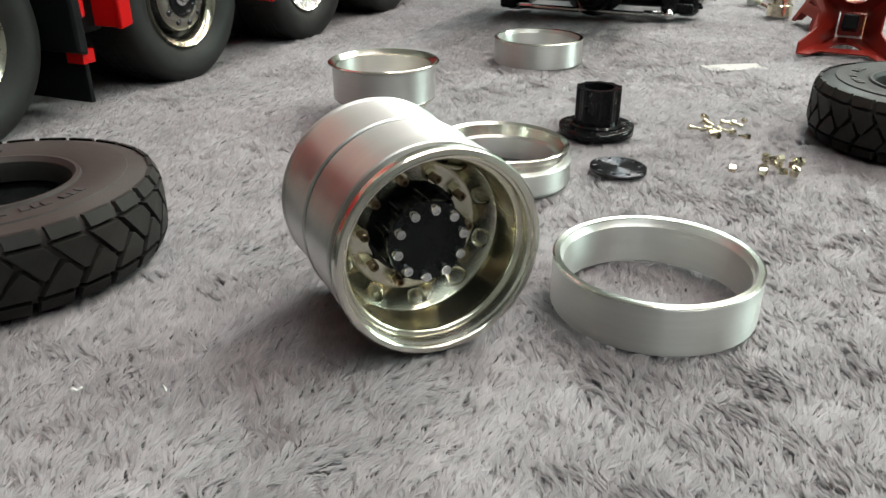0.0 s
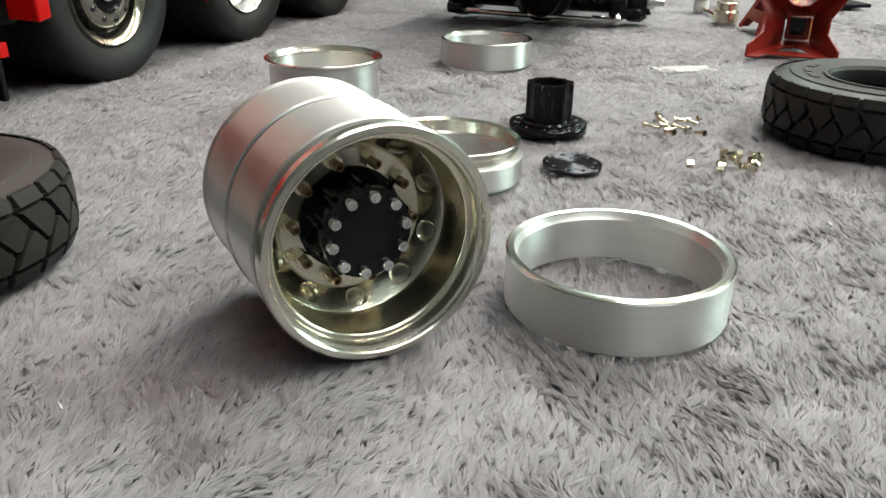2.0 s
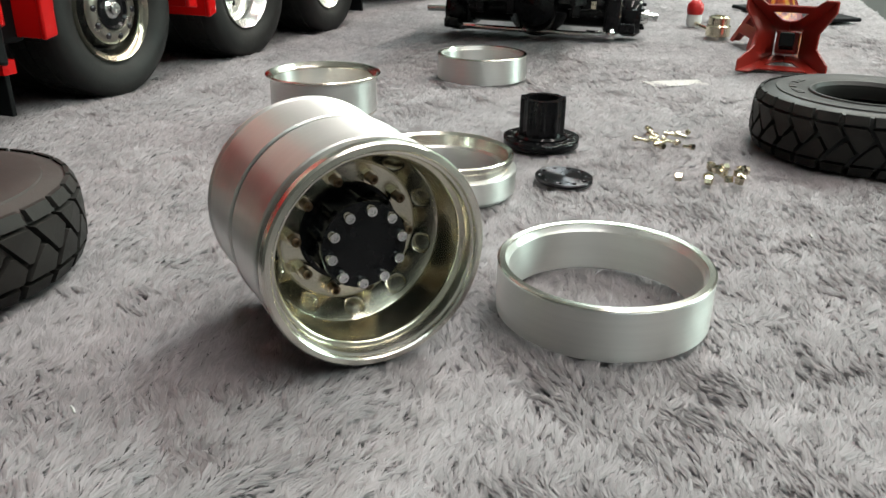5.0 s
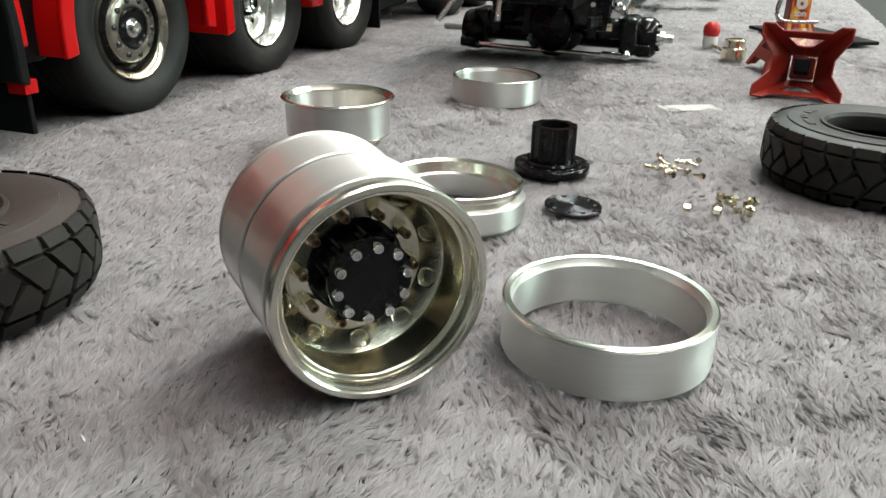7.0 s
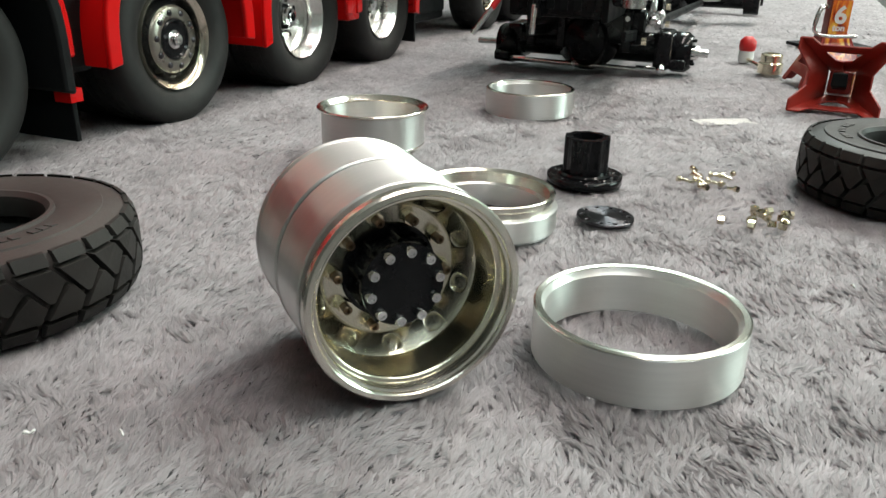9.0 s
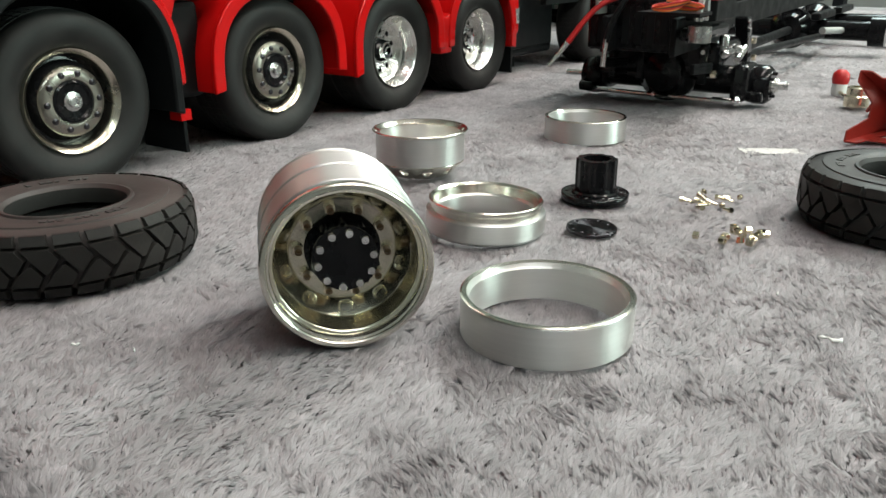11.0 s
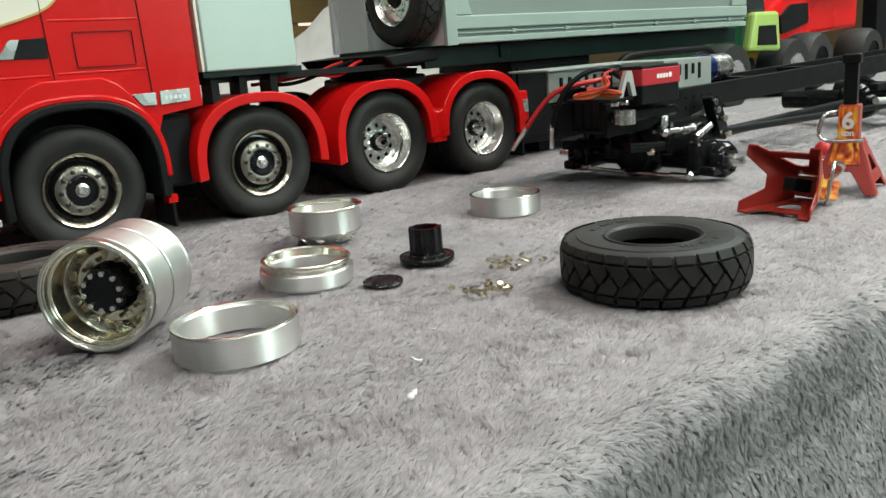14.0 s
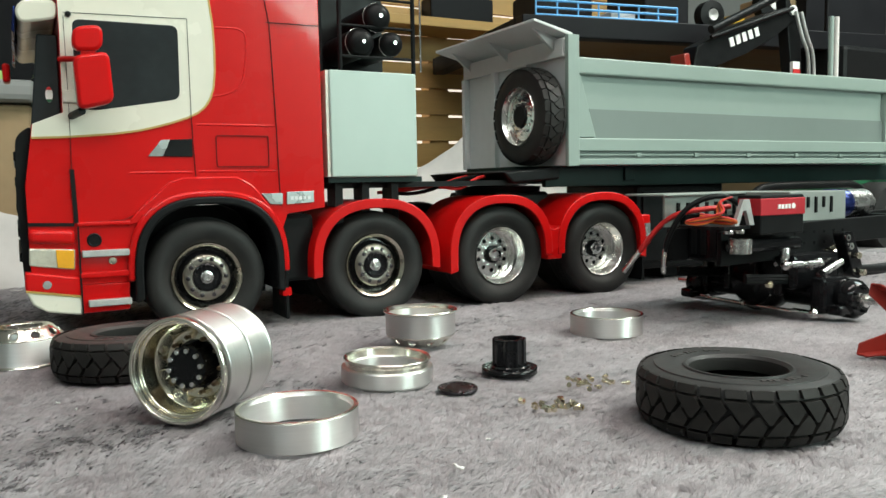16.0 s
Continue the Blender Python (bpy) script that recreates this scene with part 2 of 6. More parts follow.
def lathe(profile, n=72, bm=None, m=None):
    """A closed profile of (radius, height) turned round z."""
    bm = bm or bmesh.new()
    rings = []
    for i in range(n):
        a = 2 * math.pi * i / n
        c, s = math.cos(a), math.sin(a)
        rings.append([bm.verts.new((r * c, r * s, h)) for r, h in profile])
    k = len(profile)
    for i in range(n):
        p, q = rings[i], rings[(i + 1) % n]
        for j in range(k):
            bm.faces.new((p[j], q[j], q[(j + 1) % k], p[(j + 1) % k]))
    if m is not None:
        bmesh.ops.transform(bm, matrix=m, verts=bm.verts)
    bmesh.ops.recalc_face_normals(bm, faces=bm.faces)
    return bm


def rod(a, b, r, n=12, bm=None, r2=None, caps=True):
    """A straight round bar from a to b."""
    bm = bm or bmesh.new()
    a, b = Vector(a), Vector(b)
    q = (b - a).to_track_quat("Z", "Y").to_matrix()
    r2 = r if r2 is None else r2
    p0 = [bm.verts.new(a + q @ Vector((r * math.cos(t), r * math.sin(t), 0))) for t in [2 * math.pi * i / n for i in range(n)]]
    p1 = [bm.verts.new(b + q @ Vector((r2 * math.cos(t), r2 * math.sin(t), 0))) for t in [2 * math.pi * i / n for i in range(n)]]
    for i in range(n):
        bm.faces.new((p0[i], p0[(i + 1) % n], p1[(i + 1) % n], p1[i]))
    if caps:
        bm.faces.new(p0[::-1]), bm.faces.new(p1)
    return bm


def tube(points, r, n=8):
    """A bent round bar or cable through the points, smoothed."""
    pts = [Vector(p) for p in points]
    for _ in range(3):
        pts = [pts[0]] + [p.lerp(q, t) for p, q in zip(pts, pts[1:]) for t in (0.25, 0.75)] + [pts[-1]]
    bm = bmesh.new()
    rings = []
    for i, p in enumerate(pts):
        d = (pts[min(i + 1, len(pts) - 1)] - pts[max(i - 1, 0)]).normalized()
        q = d.to_track_quat("Z", "Y").to_matrix()
        rings.append([bm.verts.new(p + q @ Vector((r * math.cos(t), r * math.sin(t), 0))) for t in [2 * math.pi * k / n for k in range(n)]])
    for p, q in zip(rings, rings[1:]):
        for k in range(n):
            bm.faces.new((p[k], p[(k + 1) % n], q[(k + 1) % n], q[k]))
    bm.faces.new(rings[0][::-1]), bm.faces.new(rings[-1])
    return bm


def prism(poly, y0, y1, bm=None):
    """A polygon of (x, z) given thickness along y."""
    bm = bm or bmesh.new()
    a = [bm.verts.new((x, y0, z)) for x, z in poly]
    b = [bm.verts.new((x, y1, z)) for x, z in poly]
    n = len(poly)
    bm.faces.new(a), bm.faces.new(b[::-1])
    for i in range(n):
        bm.faces.new((a[i], b[i], b[(i + 1) % n], a[(i + 1) % n]))
    bmesh.ops.recalc_face_normals(bm, faces=bm.faces)
    return bm


def strip(points, width, y0, y1):
    """A thin flat line through points of (x, z), proud along y."""
    bm = bmesh.new()
    pts = [Vector(p) for p in points]
    left, right = [], []
    for i, p in enumerate(pts):
        d = (pts[min(i + 1, len(pts) - 1)] - pts[max(i - 1, 0)]).normalized()
        o = Vector((-d.y, d.x)) * width / 2
        left.append(p + o), right.append(p - o)
    for i in range(len(pts) - 1):
        q = [left[i], left[i + 1], right[i + 1], right[i]]
        f = [bm.verts.new((v.x, y0, v.y)) for v in q]
        g = [bm.verts.new((v.x, y1, v.y)) for v in q]
        bm.faces.new(f), bm.faces.new(g[::-1])
        for k in range(4):
            bm.faces.new((f[k], g[k], g[(k + 1) % 4], f[(k + 1) % 4]))
    bmesh.ops.remove_doubles(bm, verts=bm.verts, dist=1e-6)
    bmesh.ops.recalc_face_normals(bm, faces=bm.faces)
    return bm


def curve_pts(pts, rounds=2):
    pts = [Vector(p) for p in pts]
    for _ in range(rounds):
        pts = [pts[0]] + [p.lerp(q, t) for p, q in zip(pts, pts[1:]) for t in (0.25, 0.75)] + [pts[-1]]
    return [tuple(p) for p in pts]


def holed(sectors, r0, h0, r1, h1, hole, n=24):
    """A disc or cone band from radius r0, height h0 to r1, h1 with a round hole of that radius in each sector."""
    bm = bmesh.new()
    slant = math.hypot(r1 - r0, h1 - h0)
    rm = (r0 + r1) / 2
    for s in range(sectors):
        ring = []
        for w in (0.0, 0.3, 0.6, 0.85, 1.0):
            row = []
            for i in range(n):
                t = 2 * math.pi * i / n
                c, d = math.cos(t), math.sin(t)
                k = max(abs(c), abs(d))
                u = c / k * math.pi / sectors * (1 - w) + c * hole / rm * w
                v = d / k * 0.5 * (1 - w) + d * hole / slant * w
                a = 2 * math.pi * s / sectors + u
                r, h = r0 + (r1 - r0) * (v + 0.5), h0 + (h1 - h0) * (v + 0.5)
                row.append(bm.verts.new((r * math.cos(a), r * math.sin(a), h)))
            ring.append(row)
        for p, q in zip(ring, ring[1:]):
            for i in range(n):
                bm.faces.new((p[i], p[(i + 1) % n], q[(i + 1) % n], q[i]))
    bmesh.ops.remove_doubles(bm, verts=bm.verts, dist=2e-5)
    bmesh.ops.recalc_face_normals(bm, faces=bm.faces)
    return bm


def hexnut(r, h, bore):
    return lathe([(bore, 0), (r, 0), (r, h), (bore, h)], 6)


AX = Matrix.Rotation(radians(90), 4, "X")  # turns z to -y


# ---- room and table ----
def room():
    for name, b, m in (("floor", (-2.2, 4.2, -2.6, 2.3, -0.95, -0.85), FLOORM), ("ceiling", (-2.2, 4.2, -2.6, 2.3, 1.75, 1.85), CEIL),
                       ("wall_north", (-2.2, 4.2, 2.2, 2.3, -0.85, 1.75), WALL), ("wall_south", (-2.2, 4.2, -2.6, -2.5, -0.85, 1.75), WALL),
                       ("wall_west", (-2.3, -2.2, -2.6, 2.3, -0.85, 1.75), WALL), ("wall_east", (4.2, 4.3, -2.6, 2.3, -0.85, 1.75), WALL)):
        tagged(part(name, box(*b), m), "plain painted workshop " + name.split("_")[0], name.split("_")[0], kind="structure")


room()
# Bars added round the south fill lamp; the wall behind is solid.
fill_frame = tagged(new("window_1"), "plain frame added around the unseen fill lamp", "window", kind="structure")
for b in ((0.35, 0.42, -2.499, -2.46, 0.15, 1.35), (2.18, 2.25, -2.499, -2.46, 0.15, 1.35), (0.42, 2.18, -2.499, -2.46, 0.15, 0.2), (0.42, 2.18, -2.499, -2.46, 1.3, 1.35)):
    part("fill_frame_bar", box(*b), WALL, fill_frame)

X_EDGE, Y_EDGE, BEND = -0.116, -0.145, 0.011


def bend(s):
    """Distance past the edge -> outward, downward."""
    if s <= 0:
        return s, 0.0
    a = s / BEND
    if a < 1.5:
        return BEND * math.sin(a), BEND * (1 - math.cos(a))
    return BEND * math.sin(1.5) + 0.07 * (s - 1.5 * BEND), BEND * (1 - math.cos(1.5)) + (s - 1.5 * BEND)


def lump(x, y):
    return 0.0011 * noise.noise((x * 26, y * 26, 3.1)) + 0.0005 * noise.noise((x * 90, y * 90, 7.7))


def on_cloth(u, v):
    """The carpet's surface: u along x, v along y, both running on over the edges."""
    ox, dx = bend(X_EDGE - u)
    oy, dy = bend(Y_EDGE - v)
    return X_EDGE - ox, Y_EDGE - oy, -dx - dy - 0.0042 + lump(u, v)


def carpet():
    us = np.concatenate([np.linspace(-0.40, -0.16, 40), np.linspace(-0.157, 0.5, 190), np.linspace(0.51, 1.9, 80)])
    vs = np.concatenate([np.linspace(-0.48, -0.18, 40), np.linspace(-0.177, 0.36, 150), np.linspace(0.37, 0.64, 24)])
    verts = [on_cloth(float(u), float(v)) for u in us for v in vs]
    k = len(vs)
    faces = [(i * k + j, (i + 1) * k + j, (i + 1) * k + j + 1, i * k + j + 1) for i in range(len(us) - 1) for j in range(k - 1)]
    me = bpy.data.meshes.new("carpet")
    me.from_pydata(verts, [], faces)
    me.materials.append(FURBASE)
    me.shade_smooth()
    ob = tagged(new("carpet", me), "grey plush carpet draped over the workbench", "carpet", kind="structure")
    return ob


def pile(name, u0, u1, v0, v1, count, length, width, seed, tuft=0.0015, ruffle=1.0):
    """Short combed fibres on the carpet, as narrow bent blades."""
    rng = np.random.default_rng(seed)
    u, v = rng.uniform(u0, u1, count), rng.uniform(v0, v1, count)
    n = len(u)
    e = 5e-4
    # combing field and lumps on a coarse lattice
    gu, gv = np.linspace(u0, u1, 160), np.linspace(v0, v1, 160)
    dirs = np.array([[noise.noise((a * 14, b * 14, 1.3)) * 0.9 + noise.noise((a * 60, b * 60, 5.3)) * 0.9 + noise.noise((a * 170, b * 170, 8.3)) * 1.5 for b in gv] for a in gu])
    lay = np.array([[noise.noise((a * 30, b * 30, 9.3)) + 0.6 * noise.noise((a * 85, b * 85, 2.3)) for b in gv] for a in gu])
    hts = np.array([[lump(a, b) for b in gv] for a in gu])
    iu, iv = ((u - u0) / (u1 - u0) * 159).astype(int), ((v - v0) / (v1 - v0) * 159).astype(int)

    def bends(s):
        a = s / BEND
        o = np.where(s <= 0, s, np.where(a < 1.5, BEND * np.sin(np.minimum(a, 1.5)), BEND * math.sin(1.5) + 0.07 * (s - 1.5 * BEND)))
        d = np.where(s <= 0, 0, np.where(a < 1.5, BEND * (1 - np.cos(np.clip(a, 0, 1.5))), BEND * (1 - math.cos(1.5)) + (s - 1.5 * BEND)))
        return o, d

    def surf(u, v):
        ox, dx = bends(X_EDGE - u)
        oy, dy = bends(Y_EDGE - v)
        return np.stack([X_EDGE - ox, Y_EDGE - oy, -dx - dy - 0.0026 + hts[iu, iv]], 1)

    # every fibre belongs to the nearest tuft and leans to that tuft's tip
    gi, gj = np.floor(u / tuft).astype(int), np.floor(v / tuft).astype(int)

    def hashed(i, j, k):
        q = np.sin(i * 127.1 + j * 311.7 + k * 74.7 + seed * 13.3) * 43758.5453
        return q - np.floor(q)

    best, tu0, tv0, ti, tj = np.full(n, 1e9), u.copy(), v.copy(), gi.copy(), gj.copy()
    for a in (-1, 0, 1):
        for b in (-1, 0, 1):
            ci, cj = gi + a, gj + b
            cu, cv = (ci + hashed(ci, cj, 1)) * tuft, (cj + hashed(ci, cj, 2)) * tuft
            q = (cu - u) ** 2 + (cv - v) ** 2
            near = q < best
            best, tu0, tv0 = np.where(near, q, best), np.where(near, cu, tu0), np.where(near, cv, tv0)
            ti, tj = np.where(near, ci, ti), np.where(near, cj, tj)
    r1, r2, r3 = hashed(ti, tj, 3), hashed(ti, tj, 4), hashed(ti, tj, 5)
    p = surf(u, v)
    tu, tv = surf(u + e, v) - p, surf(u, v + e) - p
    tu /= np.linalg.norm(tu, axis=1)[:, None] + 1e-9
    tv /= np.linalg.norm(tv, axis=1)[:, None] + 1e-9
    nn = np.cross(tu, tv)
    nn /= np.linalg.norm(nn, axis=1)[:, None] + 1e-9
    ang = 0.25 - 1.7 * np.clip((Y_EDGE + 0.016 - v) / 0.04, 0, 1) + dirs[iu, iv] * np.where(v < Y_EDGE + 0.02, 0.55, 1.0) + (r1 - 0.5) * 1.3 * ruffle + rng.normal(0, 0.2, n)
    d = np.cos(ang)[:, None] * tu + np.sin(ang)[:, None] * tv
    side = np.cross(d, nn)
    ln = (length * (0.62 + 0.62 * r2) * rng.uniform(0.8, 1.15, n))[:, None]
    up = np.clip(0.40 + 0.26 * lay[iu, iv] + (r3 - 0.5) * 0.6 * ruffle + rng.normal(0, 0.05, n), 0.08, 0.95)[:, None]
    w = (width * rng.uniform(0.7, 1.3, n))[:, None]
    pull = (tu0 - u)[:, None] * tu + (tv0 - v)[:, None] * tv
    mid = p + ln * (0.45 * np.cos(up * 1.15) * d + 0.45 * np.sin(up * 1.15) * nn) + pull * 0.35
    tip = p + ln * (0.45 * np.cos(up * 1.15) * d + 0.45 * np.sin(up * 1.15) * nn) + ln * (0.55 * np.cos(up * 0.65) * d + 0.55 * np.sin(up * 0.65) * nn) + pull * 0.85
    co = np.stack([p, mid - side * w * 0.5, mid + side * w * 0.5, tip], 1).reshape(-1, 3)
    base = np.arange(n)[:, None] * 4
    loops = np.concatenate([base + [0, 2, 1], base + [1, 2, 3]], 1).reshape(-1)
    me = bpy.data.meshes.new(name)
    me.vertices.add(n * 4)
    me.vertices.foreach_set("co", co.astype(np.float32).reshape(-1))
    me.loops.add(n * 6)
    me.loops.foreach_set("vertex_index", loops.astype(np.int32))
    me.polygons.add(n * 2)
    me.polygons.foreach_set("loop_start", np.arange(0, n * 6, 3, dtype=np.int32))
    me.update(calc_edges=True)
    me.materials.append(FUR)
    me.shade_smooth()
    soft_n = nn * 0.75 + rng.normal(0, 0.12, (n, 3)) + d * (0.55 * ruffle * (r3 - 0.35) + 0.12)[:, None] + side * (0.5 * ruffle * (r1 - 0.5))[:, None] + np.array([0.0, 0.0, 0.15])
    soft_n /= np.linalg.norm(soft_n, axis=1)[:, None]
    me.normals_split_custom_set_from_vertices(np.repeat(soft_n, 4, axis=0))
    return tagged(new(name, me), "soft grey plush pile of the bench carpet", "carpet pile", kind="stuff")


carpet()
pile("carpet_pile", -0.17, 0.20, -0.185, 0.14, 700000, 0.0036, 0.00052, 1, 0.0012)
pile("carpet_pile", -0.17, 0.20, 0.14, 0.30, 90000, 0.0040, 0.0011, 2, 0.0016, 0.6)
pile("carpet_pile", 0.20, 0.60, -0.185, 0.30, 220000, 0.0042, 0.0013, 3, 0.0019, 0.45)
pile("carpet_pile", 0.60, 1.70, -0.185, 0.30, 80000, 0.0056, 0.0036, 4, 0.004, 0.3)
pile("carpet_pile", -0.16, 0.9, 0.30, 0.64, 50000, 0.0056, 0.0036, 5, 0.004, 0.3)
pile("carpet_pile", -0.12, 0.65, -0.38, -0.185, 120000, 0.0042, 0.0014, 6, 0.0018, 0.4)
pile("carpet_pile", -0.30, -0.17, -0.10, 0.34, 40000, 0.0046, 0.0017, 7, 0.0020, 0.7)
bench = thing("workbench", "plain wooden workbench hidden under the grey carpet", "workbench")
part("tabletop", box(-0.112, 1.95, -0.131, 0.66, -0.05, -0.0075), BROWN_IN, bench)
for x in (-0.05, 1.9):
    for y in (-0.08, 0.6):
        part("leg", box(x - 0.03, x + 0.03, y - 0.03, y + 0.03, -0.85, -0.05), BROWN_IN, bench)


# ---- tyres ----
def tread_blocks(n, rad, floor, h, dense=False):
    """Lugs of a tyre lying on its side: shoulder blocks above and below, two interlocking rows between."""
    bm = bmesh.new()
    step = 2 * math.pi / n
    if dense:
        rows = [[(0.06, 0.04), (0.94, 0.04), (0.94, 0.20), (0.06, 0.20)], [(0.06, 0.25), (0.94, 0.25), (0.94, 0.47), (0.06, 0.47)],
                [(0.06, 0.52), (0.94, 0.52), (0.94, 0.74), (0.06, 0.74)], [(0.06, 0.79), (0.94, 0.79), (0.94, 0.96), (0.06, 0.96)]]
    else:
        rows = [[(0.09, 0.815), (0.95, 0.815), (0.90, 0.955), (0.04, 0.955)],
                [(0.05, 0.78), (0.93, 0.78), (1.22, 0.62), (1.08, 0.53), (0.86, 0.40), (0.72, 0.40), (0.40, 0.58)],
                [(0.60, 0.22), (1.48, 0.22), (1.68, 0.37), (1.58, 0.43), (1.38, 0.545), (1.27, 0.545), (0.95, 0.42)],
                [(0.50, 0.03), (1.36, 0.03), (1.42, 0.185), (0.56, 0.185)]]
    for i in range(n):
        for poly in rows:
            lo, hi = [], []
            cx, cz = sum(p[0] for p in poly) / len(poly), sum(p[1] for p in poly) / len(poly)
            for a, z in poly:
                ang = (i + a) * step
                lo.append(bm.verts.new((floor * math.cos(ang), floor * math.sin(ang), z * h)))
                ang, zz = (i + cx + (a - cx) * 0.91) * step, (cz + (z - cz) * 0.92) * h
                r = rad - (0.0022 * max(0, abs(z - 0.5) - 0.27) / 0.22 if not dense else 0.0008 * abs(z - 0.5))
                hi.append(bm.verts.new((r * math.cos(ang), r * math.sin(ang), zz)))
            k = len(poly)
            bm.faces.new(hi)
            for j in range(k):
                bm.faces.new((lo[j], lo[(j + 1) % k], hi[(j + 1) % k], hi[j]))
    bmesh.ops.recalc_face_normals(bm, faces=bm.faces)
    return bm


def tyre(m, label, h=0.0232, R=0.042, side=RUBBER_SIDE):
    t = thing("rubber_tyre", label, "tyre", m, "loose tyres on the carpet")
    f = R - 0.0026
    part("carcass", lathe([(0.0188, 0.0010), (0.026, 0.0), (f - 0.004, 0.0012), (f - 0.0008, 0.003), (f, 0.006), (f, h - 0.006), (f + 0.0002, h - 0.0028),
                           (f - 0.0004, h - 0.0017), (f - 0.0022, h - 0.0011), (0.0345, h - 0.0006), (0.0343, h - 0.0001), (0.0330, h), (0.0240, h - 0.0007), (0.0225, h - 0.0012),
                           (0.0222, h - 0.0004), (0.0212, h - 0.0004), (0.0200, h - 0.0018), (0.0205, h - 0.0030), (0.0300, h - 0.0030), (0.0300, 0.005), (0.0195, 0.004)], 120), side, t, "dark rubber sidewall", 35)
    part("inner_bead", lathe([(0.0199, h - 0.0019), (0.0191, h - 0.0034), (0.0191, h - 0.0072), (0.0230, h - 0.0082), (0.0240, h - 0.0040), (0.0206, h - 0.0028)], 96), RUBBER_IN, t, "black inner bead", 35)
    part("tread", tread_blocks(27, R, f - 0.0004, h), RUBBER, t, "chunky zigzag tread blocks")
    part("foam_insert", lathe([(0.0215, 0.004), (0.0290, 0.0035), (0.0290, h - 0.011), (0.0235, h - 0.0095), (0.0215, h - 0.012)], 72), FOAM, t, "porous black foam ring")
    # raised lettering that cannot be read, as small bars
    for start, count, rr in ((200, 9, 0.0283), (20, 11, 0.0283)):
        bm = bmesh.new()
        rng = random.Random(start)
        for k in range(count):
            if k in (3, 7):
                continue
            a = radians(start + k * 5.2)
            w, d = rng.uniform(0.0007, 0.0011), 0.0013
            q = Matrix.Rotation(a, 4, "Z") @ Matrix.Translation((rr, 0, h - 0.00045))
            b2 = box(-d, d, -w, w, -0.0004, 0.0005)
            bmesh.ops.transform(b2, matrix=q, verts=b2.verts)
            me = bpy.data.meshes.new("tmp")
            b2.to_mesh(me)
            bm.from_mesh(me)
            b2.free()
            bpy.data.meshes.remove(me)
        part("raised_lettering", bm, GREY_PRINT, t, "raised rubber lettering")
    return t


tyre(pose(0.1682, -0.0758, -0.0005, 0, 0, 40), "black rubber truck tyre with zigzag tread lying on carpet")
tyre(pose(-0.0417, 0.1679, -0.0008, 0.8, -0.6, 205), "dark rubber truck tyre with foam insert lying on carpet", 0.0225, 0.0428, RUBBER_TOP)


# ---- machined wheel parts ----
def barrel_ring(name, label, R, h, wall, m):
    t = thing(name, label, "metal ring", m, "machined aluminium rings")
    ri = R - wall
    prof = [(ri, 0.0003), (ri + 0.0003, 0), (R - 0.0003, 0), (R, 0.0003), (R, h - 0.0004), (R - 0.0004, h), (R - 0.0018, h)]
    prof += [(R - 0.0021, h - 0.0010), (ri + 0.0004, h - 0.0012), (ri, h - 0.0018)]
    part("ring_body", lathe(prof, 128), ALU, t, "brushed aluminium band", 30)
    part("turned_lip", lathe([(R - 0.0019, h - 0.0004), (R - 0.0002, h - 0.0002), (R + 0.0001, h + 0.0001), (R - 0.0004, h + 0.0004), (R - 0.0017, h + 0.0003)], 128), ALU_POL, t, "bright turned upper lip", 24)
    return t


barrel_ring("wheel_ring", "brushed aluminium wheel ring standing open on grey carpet", 0.0247, 0.0121, 0.0026, pose(0, 0, -0.0004, 0, 0, 0))
barrel_ring("wheel_ring", "plain aluminium wheel ring further back on carpet", 0.0240, 0.0128, 0.0022, pose(0.2475, 0.1024, -0.0004, 0, 0, 70))

mid = thing("stepped_ring", "stepped aluminium rim ring with a thin upper collar", "metal ring", pose(0.0681, 0.0625, -0.0002, 1.5, 1.0, 0), "machined aluminium rings")
part("ring_body", lathe([(0.0196, 0), (0.0226, 0), (0.0236, 0.0012), (0.0236, 0.0080), (0.0233, 0.0084), (0.0218, 0.0086), (0.0212, 0.0088), (0.0200, 0.0085), (0.0186, 0.0080), (0.0184, 0.0030)], 128), ALU, mid, "wide lower band", 30)
part("collar", lathe([(0.0201, 0.0082), (0.0217, 0.0084), (0.0216, 0.0092), (0.0216, 0.0105), (0.0224, 0.0112), (0.0225, 0.0126), (0.0220, 0.0130), (0.0207, 0.0122), (0.0203, 0.0095)], 128), ALU_POL, mid, "thin polished collar", 40)


def drum(m, label):
    t = thing("wheel_drum", label, "wheel rim", m, "machined wheel drums")
    part("rim_lip", lathe([(0.0205, 0.0205), (0.0226, 0.0216), (0.0234, 0.0222), (0.0236, 0.0226), (0.0232, 0.0230), (0.0222, 0.0228), (0.0200, 0.0212)], 96), ALU_POL, t, "", 40)
    part("rim_barrel", lathe([(0.0208, 0.0078), (0.0217, 0.0078), (0.0219, 0.0086), (0.0219, 0.0205), (0.0224, 0.0216), (0.0208, 0.0206), (0.0206, 0.0090)], 96), ALU, t, "", 30)
    part("vented_cone", holed(10, 0.0150, 0.0014, 0.0214, 0.0078, 0.0024), ALU_POL, t, "cone with round vent holes", 40, solid=0.0012)
    part("mounting_disc", holed(10, 0.0102, 0.0018, 0.0150, 0.0014, 0.0009, 16), ALU_POL, t, "drilled flat mounting disc", 30, solid=0.0012)
    return t


drum(pose(0.1242, 0.1347, -0.0005, 0, 0, 10), "aluminium wheel drum standing on its vented face")
drum(pose(-0.0960, 0.2200, 0.0225, 180, 0, 0), "aluminium wheel drum lying with its drilled face upward")

